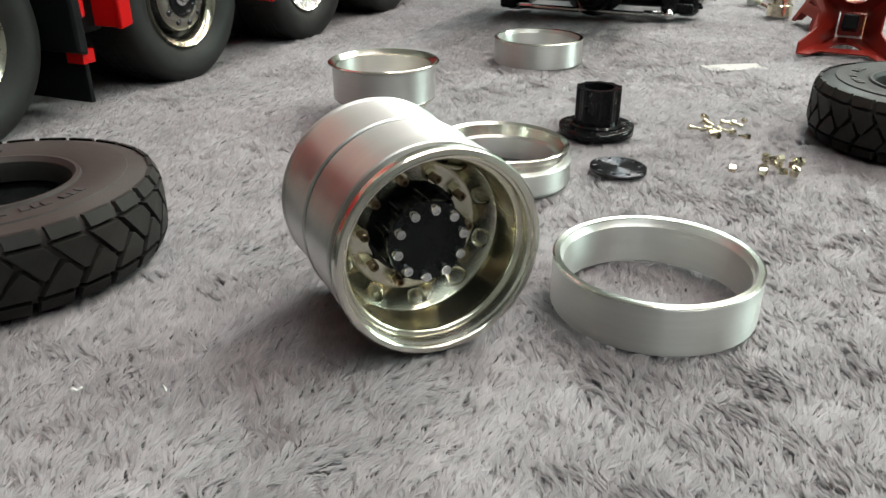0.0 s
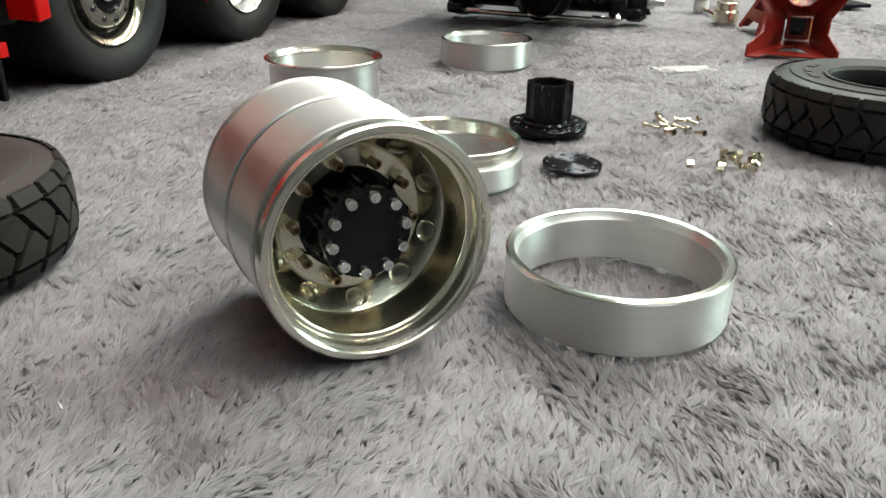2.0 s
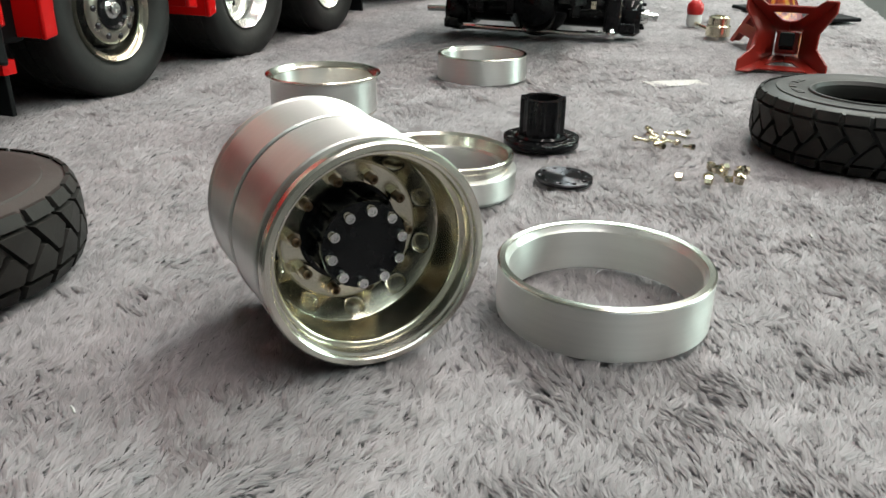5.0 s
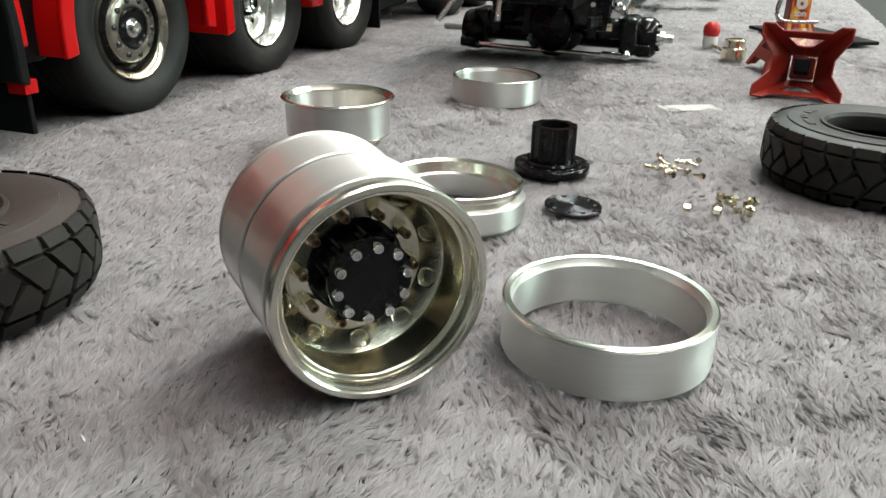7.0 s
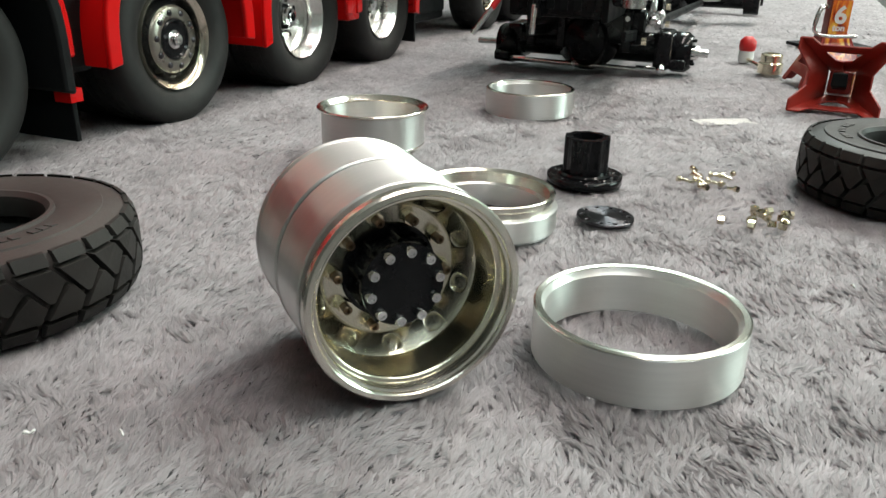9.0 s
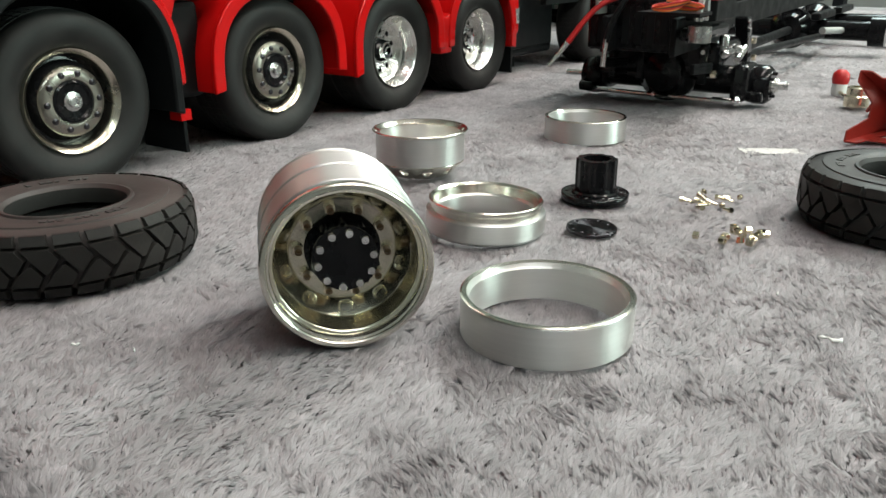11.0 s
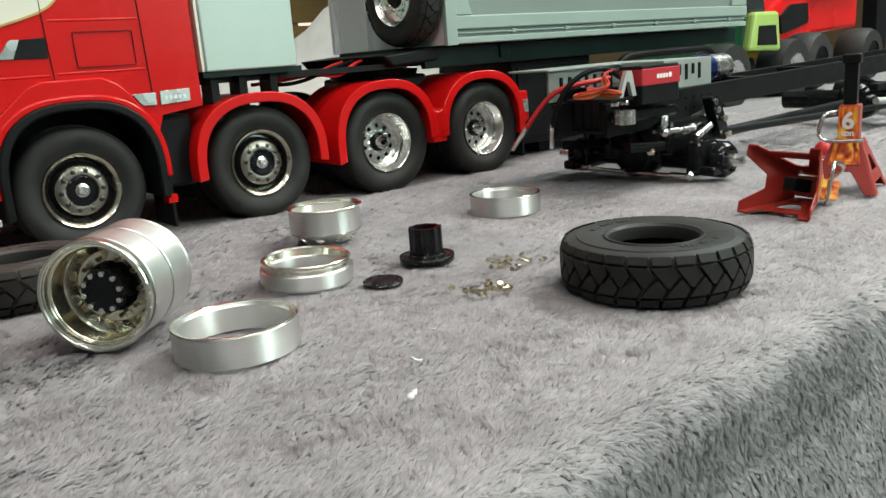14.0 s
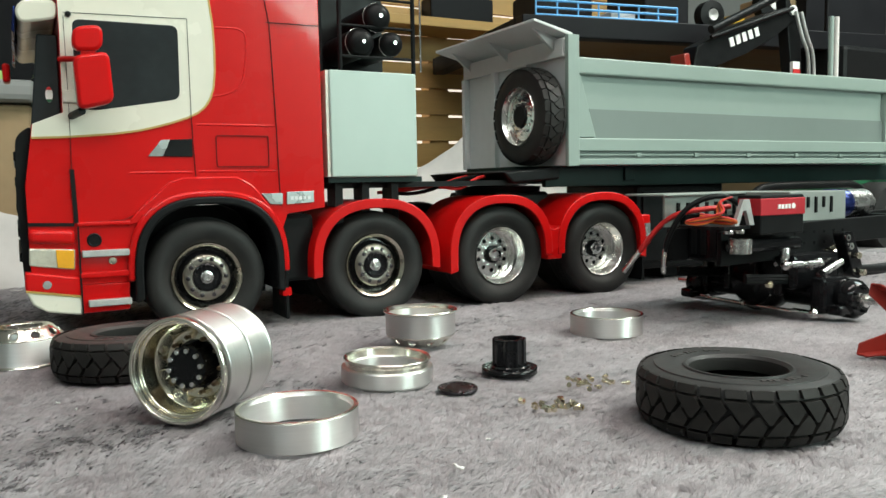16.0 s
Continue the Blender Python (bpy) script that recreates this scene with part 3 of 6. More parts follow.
# black hub
hub = thing("wheel_hub", "black splined wheel hub standing on its round flange", "hub", pose(0.1313, 0.0436, -0.0004, 0, 0, 8))
part("flange", holed(10, 0.0096, 0.0016, 0.0149, 0.0016, 0.0010, 16), BLACK_AN, hub, "drilled black flange", 30, 0.0, 0.0032)
part("flange_core", lathe([(0.0062, 0.0002), (0.0097, 0.0002), (0.0105, 0.0036), (0.0098, 0.0044), (0.0062, 0.0044)], 64), BLACK_AN, hub, "", 30)
bm = bmesh.new()
prof = []
for i in range(100):
    a = 2 * math.pi * i / 100
    prof.append((a, 0.0091 if (i % 10) in (0, 1, 2) else (0.0083 if (i % 10) in (4, 5, 6, 7, 8) else 0.0087)))
rings = [[bm.verts.new((r * math.cos(a), r * math.sin(a), z)) for a, r in prof] for z in (0.004, 0.0184)]
inn = [[bm.verts.new((0.0058 * math.cos(a), 0.0058 * math.sin(a), z)) for a, r in prof] for z in (0.004, 0.0184)]
for i in range(100):
    j = (i + 1) % 100
    bm.faces.new((rings[0][i], rings[0][j], rings[1][j], rings[1][i]))
    bm.faces.new((rings[1][i], rings[1][j], inn[1][j], inn[1][i]))
    bm.faces.new((inn[1][i], inn[1][j], inn[0][j], inn[0][i]))
bmesh.ops.recalc_face_normals(bm, faces=bm.faces)
part("splined_barrel", bm, BLACK_AN, hub, "ribbed black barrel", 50)

cover = thing("hub_cover", "flat black drilled hub cover disc lying on carpet", "cover plate", pose(0.0895, 0.0262, 0.0006, 2, -1, 0))
part("plate", holed(10, 0.0060, 0.0, 0.0099, 0.0, 0.00085, 16), BLACK_TURN, cover, "", 30, 0.0, 0.0012)
part("plate_centre", lathe([(0.0001, -0.0006), (0.0061, -0.0006), (0.0061, 0.0006), (0.0001, 0.0006)], 48), BLACK_TURN, cover, "", 30)

# assembled twin wheel, axis lying along the carpet
WH = Matrix.Translation((-0.0404, 0.0385, 0.0233)) @ Matrix.Rotation(radians(226.8), 4, "Z") @ Matrix.Rotation(radians(90 - 0.8), 4, "Y")
tw = thing("twin_wheel", "assembled aluminium twin truck wheel with black splined hub", "wheel", WH)
part("outer_lip", lathe([(0.0206, -0.0042), (0.0206, -0.0019), (0.0208, -0.0012), (0.0213, -0.0010), (0.0215, -0.0003), (0.0218, 0.0), (0.0229, -0.0001), (0.0233, -0.0006), (0.0234, -0.0012), (0.0234, -0.0022), (0.0231, -0.0027), (0.0212, -0.0030)], 144), ALU_POL, tw, "stepped polished lip", 26)
part("outer_barrel", lathe([(0.0214, -0.0054), (0.0230, -0.0054), (0.0233, -0.0058), (0.0233, -0.0222), (0.0231, -0.0226), (0.0222, -0.0226), (0.0205, -0.0205), (0.0205, -0.0055)], 144), ALU, tw, "brushed outer barrel", 30)
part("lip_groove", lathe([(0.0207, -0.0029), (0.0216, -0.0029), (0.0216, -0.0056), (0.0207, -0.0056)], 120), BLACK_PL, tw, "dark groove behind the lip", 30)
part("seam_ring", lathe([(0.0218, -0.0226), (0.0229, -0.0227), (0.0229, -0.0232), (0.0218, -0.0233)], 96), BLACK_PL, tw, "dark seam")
part("inner_barrel", lathe([(0.0215, -0.0234), (0.0232, -0.0233), (0.0236, -0.0237), (0.0235, -0.0244), (0.0233, -0.0248), (0.0233, -0.0410), (0.0237, -0.0416), (0.0237, -0.0423), (0.0230, -0.0425), (0.0205, -0.0400), (0.0205, -0.0250)], 144), ALU, tw, "brushed inner barrel", 30)
part("barrel_bead", lathe([(0.0210, -0.0036), (0.0203, -0.0038), (0.0198, -0.0040), (0.0195, -0.0046), (0.0196, -0.0054), (0.0200, -0.0060), (0.0206, -0.0062), (0.0210, -0.0060)], 144), POLISH, tw, "raised bead inside the rim", 60)
part("inner_wall", lathe([(0.0199, -0.0056), (0.0198, -0.0075), (0.0195, -0.0112), (0.0190, -0.0122), (0.0192, -0.0134), (0.0197, -0.0140), (0.0206, -0.0146), (0.0206, -0.0056)], 144), POLISH, tw, "smooth inner rim wall", 50)
part("vented_cone", holed(10, 0.0150, -0.0182, 0.0198, -0.0132, 0.0019, 56), POLISH, tw, "cone with round vent holes", 30, 0.0, 0.0010)
part("vent_backing", lathe([(0.0146, -0.0198), (0.0202, -0.0143), (0.0205, -0.0150), (0.0150, -0.0206)], 96), POLISH, tw, "bright cone behind the vent holes", 30)
part("mounting_disc", lathe([(0.0096, -0.0196), (0.0154, -0.0196), (0.0154, -0.0173), (0.0150, -0.0170), (0.0142, -0.0172), (0.0100, -0.0172), (0.0097, -0.0176)], 120), POLISH, tw, "bright flat mounting disc", 30)
bm = bmesh.new()
spl = [(2 * math.pi * i / 120, 0.0100 if (i % 12) in (0, 1) else (0.0084 if (i % 12) in (4, 5, 6, 7, 8, 9) else 0.0091)) for i in range(120)]
ra = [[bm.verts.new((r * math.cos(a), r * math.sin(a), z)) for a, r in spl] for z in (-0.0182, -0.0092)]
for i in range(120):
    bm.faces.new((ra[0][i], ra[0][(i + 1) % 120], ra[1][(i + 1) % 120], ra[1][i]))
bmesh.ops.recalc_face_normals(bm, faces=bm.faces)
part("splined_barrel", bm, BLACK_AN, tw, "ribbed black hub barrel", 50)
part("hub_base", lathe([(0.0050, -0.0184), (0.0109, -0.0184), (0.0109, -0.0168), (0.0106, -0.0165), (0.0050, -0.0165)], 72), BLACK_AN, tw, "", 30)
part("hub_cap", lathe([(0.0001, -0.0094), (0.0091, -0.0094), (0.0093, -0.0092), (0.0093, -0.0082), (0.0091, -0.0080), (0.0001, -0.0080)], 80), BLACK_AN, tw, "glossy black hub cap", 30)
BOLT = lathe([(0.0001, -0.0080), (0.00115, -0.0080), (0.00115, -0.0063), (0.0010, -0.0061), (0.00066, -0.0061), (0.00066, -0.0064), (0.0001, -0.0064)], 20)
first = part("cap_bolt", BOLT, CHROME, tw, "small bright cap screw", 40)
NUT = lathe([(0.0001, -0.0181), (0.0016, -0.0181), (0.0016, -0.0154), (0.0001, -0.0154)], 6)
nut1 = part("wheel_nut", NUT, BRASSY, tw, "small brassy hexagon nut")
STUD = lathe([(0.0001, -0.0156), (0.00105, -0.0156), (0.00105, -0.0135), (0.0008, -0.0133), (0.0006, -0.0133), (0.0006, -0.0145), (0.0001, -0.0145)], 14)
stud1 = part("wheel_stud", STUD, BRONZE_DK, tw, "dark bronze stud end", 30)
for k in range(10):
    for src, rr, off in ((first, 0.0077, 27), (nut1, 0.0125, 14), (stud1, 0.0125, 14)):
        o = src if k == 0 else src.copy()
        if k:
            scene.collection.objects.link(o)
        o.parent = tw
        a = radians(k * 36 + off)
        o.matrix_basis = Matrix.Translation((rr * math.cos(a), rr * math.sin(a), 0))

# nuts and screws
NUT_ME = part("hex_nut", hexnut(0.0016, 0.0022, 0.0008), BRASSY)
tagged(NUT_ME, "small brassy hexagon nut lying on carpet", "nut", "nuts on the carpet")
SCREW_B = lathe([(0.0001, 0), (0.0006, 0), (0.0007, 0.0032), (0.0012, 0.0034), (0.0012, 0.0048), (0.0001, 0.0048)], 12)
SCREW_ME = tagged(part("small_screw", SCREW_B, BRASSY, None, "", 40), "small brassy screw lying on carpet", "screw", "screws on the carpet")
rng = random.Random(5)
nuts = [(0.1022, -0.0099)] + [(0.1100 + rng.uniform(-0.008, 0.010), -0.0265 + rng.uniform(-0.007, 0.006)) for _ in range(15)]
screws = [(0.1490 + rng.uniform(-0.011, 0.013), -0.0035 + rng.uniform(-0.008, 0.009)) for _ in range(15)]
for i, (x, y) in enumerate(nuts):
    m = pose(x, y, 0.0012, rng.choice((0, 80, 90, 20)), rng.uniform(-25, 25), rng.uniform(0, 360))
    if i == 0:
        NUT_ME.matrix_basis = m
    else:
        copy_thing(NUT_ME, m)
for i, (x, y) in enumerate(screws):
    m = pose(x, y, 0.0014, rng.uniform(70, 110), rng.uniform(-20, 20), rng.uniform(0, 360))
    if i == 0:
        SCREW_ME.matrix_basis = m
    else:
        copy_thing(SCREW_ME, m)

# white scraps
for x, y, s, sd in ((0.0164, -0.0928, 0.0022, 1), (0.0354, -0.0695, 0.0020, 2), (-0.0840, 0.1001, 0.0007, 3), (0.060, -0.050, 0.0008, 4), (-0.0770, 0.0840, 0.0005, 5)):
    rng = random.Random(sd)
    bm = bmesh.new()
    vs = [bm.verts.new((s * (k - 2.5) / 1.6, s * (0.5 if sd in (1, 3) else 0.28) * rng.uniform(0.5, 1.3) * e + s * 0.3 * math.sin(k), 0.0008 + 0.0009 * rng.random())) for k in range(6) for e in (-1, 1)]
    for k in range(5):
        bm.faces.new((vs[2 * k], vs[2 * k + 2], vs[2 * k + 3], vs[2 * k + 1]))
    o = part("paper_scrap", bm, PAPER, None, "", 60, 0, 0.0004)
    o.matrix_basis = pose(x, y, 0.0005, 0, 0, sd * 50)
    tagged(o, "tiny crumpled white scrap on the carpet", "scrap", "white scraps")
o = part("paper_slip", box(-0.017, 0.017, -0.006, 0.006, 0, 0.0003), CLOTH)
o.matrix_basis = pose(0.274, 0.001, -0.0012, 1.5, 1, -55)
tagged(o, "thin white paper slip lying on carpet", "paper")


# ---- truck ----
YS = 0.250
truck = thing("model_truck", "red and cream four-axle model tractor truck", "model truck")
ARCH = (0.0212, 0.0420)


def rounded(poly, r, n=4):
    """The outline with its corners rounded off."""
    out = []
    for i, p in enumerate(poly):
        a, b = poly[i - 1], poly[(i + 1) % len(poly)]
        la, lb = math.dist(p, a), math.dist(p, b)
        ra, rb = min(r, la * 0.45), min(r, lb * 0.45)
        u = (p[0] + (a[0] - p[0]) * ra / la, p[1] + (a[1] - p[1]) * ra / la)
        w = (p[0] + (b[0] - p[0]) * rb / lb, p[1] + (b[1] - p[1]) * rb / lb)
        for k in range(n + 1):
            f = k / n
            out.append(tuple((1 - f) ** 2 * u[q] + 2 * f * (1 - f) * p[q] + f * f * w[q] for q in (0, 1)))
    return out


def arc(c, r, a0, a1, n=24, rz=None):
    return [(c[0] + r * math.cos(radians(a0 + (a1 - a0) * i / n)), c[1] + (rz or r) * math.sin(radians(a0 + (a1 - a0) * i / n))) for i in range(n + 1)]


def bow(c, r, a0, a1, n=30, rz=None, k=2.6):
    """A squarish arch curve; below its centre it runs straight down."""
    out = []
    for i in range(n + 1):
        a = radians(a0 + (a1 - a0) * i / n)
        co, si = math.cos(a), math.sin(a)
        x = math.copysign(1 if si < 0 else abs(co) ** (2 / k), co)
        z = si if si < 0 else si ** (2 / k)
        out.append((c[0] + r * x, c[1] + (rz or r) * z))
    return out


side = [(-0.0900, 0.0400), (-0.0905, 0.1040), (-0.0860, 0.1336), (-0.0850, 0.1420), (-0.0672, 0.1497), (-0.0668, 0.2030), (-0.0680, 0.2900), (0.1040, 0.2900), (0.1050, 0.0850),
        (0.0765, 0.0812), (0.0722, 0.0700), (0.0720, 0.0450)] + bow(ARCH, 0.0500, 2, 178, 28, 0.0525) + [(-0.0320, 0.0400)]
# ears of the body: solid block behind the side skin, wheel housing cut out
part("cab_body", prism([(x, z) for x, z in side], YS, 0.435), RED, truck, "glossy red cab shell", 30, 0.0022)
part("lower_front", prism([(-0.0890, 0.0400), (-0.0892, 0.0300), (-0.0820, 0.0241), (-0.0619, 0.0210), (-0.0330, 0.0215), (-0.0322, 0.0400)], YS + 0.0005, 0.4345), RED, truck, "red lower step panel", 30, 0.001)
white = [(-0.0856, 0.1338), (-0.0639, 0.1346), (-0.0278, 0.1379), (-0.0064, 0.1431), (0.0141, 0.1500), (0.0231, 0.1578), (0.0282, 0.1714), (0.0288, 0.2056), (0.0256, 0.2320), (0.0200, 0.2895),
         (-0.0676, 0.2895), (-0.0664, 0.2030), (-0.0670, 0.1500), (-0.0845, 0.1424)]
part("cream_panel", prism(white, YS - 0.0006, YS + 0.004), WHITE, truck, "cream painted upper cab side", 30)
part("gold_line", strip(curve_pts(white[:10], 1), 0.0013, YS - 0.0009, YS), GOLD, truck, "thin gold dividing line")
part("side_window", prism(rounded([(-0.0590, 0.2085), (0.0052, 0.2090), (0.0047, 0.1606), (-0.0480, 0.1516), (-0.0590, 0.1530)], 0.005), YS - 0.0010, YS + 0.002), GLASS_DK, truck, "dark tinted side window", 30, 0.0005)

part("windscreen", prism([(-0.0850, 0.1425), (-0.0676, 0.1497), (-0.0672, 0.2000), (-0.0790, 0.2000)], YS + 0.012, 0.425), GLASS_DK, truck, "dark curved windscreen", 30, 0.001)
part("sun_visor", prism(rounded([(-0.0665, 0.2085), (-0.0880, 0.2040), (-0.0910, 0.2120), (-0.0860, 0.2190), (-0.0665, 0.2200)], 0.005), YS + 0.002, 0.433), WHITE, truck, "cream sun visor over the windscreen", 30, 0.0015)
part("visor_light_bar", prism([(-0.0912, 0.2160), (-0.0928, 0.2010), (-0.0910, 0.1990), (-0.0895, 0.2160)], YS + 0.01, 0.42), MOTOR_BLUE, truck, "blue visor panel", 30, 0.001)
part("front_grille", prism(rounded([(-0.0900, 0.0400), (-0.0940, 0.0450), (-0.0958, 0.0950), (-0.0945, 0.1350), (-0.0850, 0.1424), (-0.0858, 0.1336), (-0.0900, 0.1040)], 0.005), YS + 0.006, 0.430), BLACK_PL, truck, "black ribbed front grille", 30, 0.001)
for k in range(5):
    part("grille_slat", box(-0.0960, -0.0940, YS + 0.012, 0.425, 0.056 + 0.016 * k, 0.062 + 0.016 * k), BLACK_PL, truck, bevel=0.0006)
part("bumper", prism([(-0.0935, 0.0505), (-0.0613, 0.0450), (-0.0613, 0.0325), (-0.0940, 0.0384)], YS - 0.0015, 0.4365), RED, truck, "red front bumper", 30, 0.0015)
part("bumper_spoiler", prism([(-0.0938, 0.0382), (-0.0613, 0.0323), (-0.0619, 0.0205), (-0.0820, 0.0238), (-0.0900, 0.0290)], YS - 0.0018, 0.4368), WHITE, truck, "cream bumper underside", 30, 0.0015)
part("bumper_line", strip([(-0.0936, 0.0383), (-0.0613, 0.0325)], 0.0012, YS - 0.0024, YS - 0.001), GOLD, truck)
lamp = part("headlight", prism([(-0.0905, 0.0652), (-0.0643, 0.0632), (-0.0650, 0.0500), (-0.0910, 0.0540)], YS - 0.0014, YS + 0.02), LENS, truck, "clear headlight with amber indicator", 30, 0.001)
part("indicator", prism([(-0.0755, 0.0634), (-0.0650, 0.0627), (-0.0655, 0.0507), (-0.0752, 0.0522)], YS - 0.0022, YS), AMBER, lamp, "amber indicator lens", 30, 0.0004)
for nm, pts in (("door_gap", [(-0.0638, 0.2100), (-0.0634, 0.1498), (-0.0637, 0.1142), (-0.0628, 0.0800)]), ("door_gap", [(0.0113, 0.2137), (0.0115, 0.1518), (0.0129, 0.1060)]),
                ("door_gap", [(-0.0640, 0.2120), (0.0113, 0.2140)]), ("door_gap", [(-0.0628, 0.0800), (-0.0350, 0.0808), (-0.0240, 0.0850)]),
                ("panel_gap", [(0.0620, 0.2600), (0.0646, 0.2316), (0.0676, 0.2144), (0.0700, 0.1500), (0.0715, 0.0869)]), ("panel_gap", [(0.0652, 0.2161), (0.1048, 0.2165)]),
                ("flap_gap", curve_pts([(0.045, 0.1368), (0.0310, 0.1368), (0.0275, 0.1368), (0.0275, 0.1330), (0.0275, 0.1190), (0.0275, 0.1153), (0.0310, 0.1153), (0.0600, 0.1153), (0.0639, 0.1153), (0.0639, 0.1190), (0.0639, 0.1330), (0.0639, 0.1368), (0.0600, 0.1368), (0.045, 0.1368)], 2))):
    part(nm, strip(pts, 0.00032, YS - 0.0009, YS), BLACK_PL, truck)
part("grab_handle", strip([(-0.0637, 0.1142), (-0.0628, 0.0800)], 0.0026, YS - 0.0016, YS), BLACK_PL, truck, "black grab handle")
part("pressed_ridge", tube([(0.0300, YS + 0.0009, 0.2100), (0.0470, YS + 0.0009, 0.2106), (0.0516, YS + 0.0009, 0.2054), (0.0485, YS + 0.0009, 0.1740), (0.0403, YS + 0.0009, 0.1660), (0.0260, YS + 0.0009, 0.1630)], 0.0012), RED, truck, "", 60)
for x0, x1, z in ((-0.0290, 0.0105, 0.1116), (0.0150, 0.0690, 0.1122), (0.0150, 0.0690, 0.1440)):
    part("pressed_ridge", tube([(x0, YS + 0.0008, z), ((x0 + x1) / 2, YS + 0.0008, z), (x1, YS + 0.0008, z)], 0.0012), RED, truck, "", 60)
part("door_latch", prism([(-0.0174, 0.1225), (-0.0086, 0.1334), (-0.0030, 0.1336), (-0.0080, 0.1224)], YS - 0.0012, YS), BADGE, truck, "silver door latch plate", 30, 0.0003)
part("latch_recess", prism([(-0.0080, 0.1224), (-0.0030, 0.1336), (0.0115, 0.1343), (0.0114, 0.1221)], YS - 0.0010, YS), BLACK_PL, truck, "black latch recess", 30, 0.0003)
part("side_badge", prism([(0.0575, 0.0962), (0.0731, 0.0962), (0.0728, 0.0881), (0.0637, 0.0884)], YS - 0.0014, YS), BADGE, truck, "pale metal badge", 30, 0.0003)
b2 = part("side_badge", prism([(0.0761, 0.0970), (0.0965, 0.0974), (0.0963, 0.0891), (0.0757, 0.0880)], YS - 0.0014, YS), BADGE, truck, "pale metal badge with bars", 30, 0.0003)
for k in range(5):
    part("badge_bar", box(0.0785 + 0.0032 * k, 0.0807 + 0.0032 * k, YS - 0.0018, YS - 0.0013, 0.0912, 0.0938), GREY, b2)
for z, x0 in ((0.0600, -0.0606), (0.0277, -0.0582)):
    part("step_tread", box(x0, -0.0322, YS - 0.0045, YS + 0.001, z - 0.0022, z + 0.0020), STEPGREY, truck, "ribbed grey boarding step", 30, 0.0005)
part("step_shelf", box(-0.0625, -0.0300, YS - 0.0028, YS + 0.001, 0.0440, 0.0480), RED, truck, bevel=0.001)
part("step_shelf", box(-0.0625, -0.0300, YS - 0.0022, YS + 0.001, 0.0775, 0.0805), RED, truck, bevel=0.001)
part("air_intake", lathe([(0.0001, 0), (0.0045, 0), (0.0045, 0.0010), (0.0038, 0.0014), (0.0032, 0.0008), (0.0001, 0.0008)], 32, m=Matrix.Translation((-0.0528, YS, 0.0686)) @ AX), BLACK_PL, truck, "round black intake", 40)
# wheel arch
part("arch_panel", prism([(-0.0330, 0.0765), (-0.0300, 0.0815), (-0.0247, 0.0880), (-0.0048, 0.1053), (0.0039, 0.1085), (0.0403, 0.1086), (0.0500, 0.1035), (0.0562, 0.0968), (0.0628, 0.0876), (0.0700, 0.0765)] + bow(ARCH, 0.0530, 35, 143, 24, 0.0552), YS - 0.0022, YS + 0.002), RED, truck, "flat-topped red arch panel", 40, 0.0014)
part("headlight_brow", prism([(-0.0905, 0.0768), (-0.0640, 0.0755), (-0.0640, 0.0662), (-0.0905, 0.0682)], YS - 0.0030, YS + 0.02), RED, truck, "rounded red brow over the headlight", 40, 0.0025)
part("arch_flare", prism(bow(ARCH, 0.0548, -2, 182, 40, 0.0570) + bow(ARCH, 0.0498, -2, 182, 40, 0.0522)[::-1], YS - 0.0035, YS + 0.03), RED, truck, "red wheel arch flare", 40, 0.0015)
part("arch_liner", prism(bow(ARCH, 0.0506, -18, 198, 40, 0.0530) + bow(ARCH, 0.0452, -18, 198, 40, 0.0478)[::-1], YS - 0.0055, YS + 0.05), BLACK_PL, truck, "matt black wheel arch liner", 40, 0.0012)
part("wheel_housing", box(-0.0300, 0.0720, 0.300, 0.3100, 0.020, 0.088), BLACK_PL, truck)
part("mud_flap", box(0.0730, 0.0755, YS + 0.0, YS + 0.035, 0.0045, 0.040), BLACK_PL, truck, "black rubber mud flap", bevel=0.0005)
part("flap_bracket", box(0.0700, 0.0765, YS - 0.003, YS + 0.006, 0.0220, 0.0275), RED, truck)
part("fascia_gap", strip([(-0.0905, 0.0800), (-0.0640, 0.0790)], 0.0022, YS - 0.0010, YS), BLACK_PL, truck, "dark gap under the front fascia")
part("fascia_gap", strip([(-0.0620, 0.0780), (-0.0618, 0.0210)], 0.0010, YS - 0.0026, YS), BLACK_PL, truck)
part("fog_lens", lathe([(0.0001, 0), (0.0026, 0), (0.0026, 0.0006), (0.0001, 0.0008)], 20, m=Matrix.Translation((-0.0815, YS - 0.0015, 0.0415)) @ AX), BADGE, truck)
part("step_lamp", lathe([(0.0001, 0), (0.0024, 0), (0.0024, 0.0008), (0.0001, 0.0010)], 20, m=Matrix.Translation((-0.0425, YS - 0.0002, 0.0545)) @ AX), BRONZE, truck)
stk = [(-0.0737 + 0.0021 * math.cos(a * math.pi / 10), 0.1620 + 0.0050 * math.sin(a * math.pi / 10)) for a in range(20)]
part("screen_sticker", prism(stk, YS + 0.0112, YS + 0.0121), WHITE_PRINT, truck, "small oval three-colour sticker")
part("sticker_band", prism(stk[2:9], YS + 0.0108, YS + 0.0113), WIRE_RED, truck)
part("sticker_band", prism(stk[12:19], YS + 0.0108, YS + 0.0113), GREEN, truck)
part("door_hinge", box(-0.0668, -0.0575, YS - 0.0016, YS, 0.1560, 0.1640), WHITE, truck, "cream mirror bracket", bevel=0.0006)
part("roof_lamp", lathe([(0.0001, 0), (0.0018, 0), (0.0018, 0.0012), (0.0001, 0.0014)], 16, m=Matrix.Translation((-0.0610, YS - 0.0006, 0.2110)) @ AX), BLACK_PL, truck)
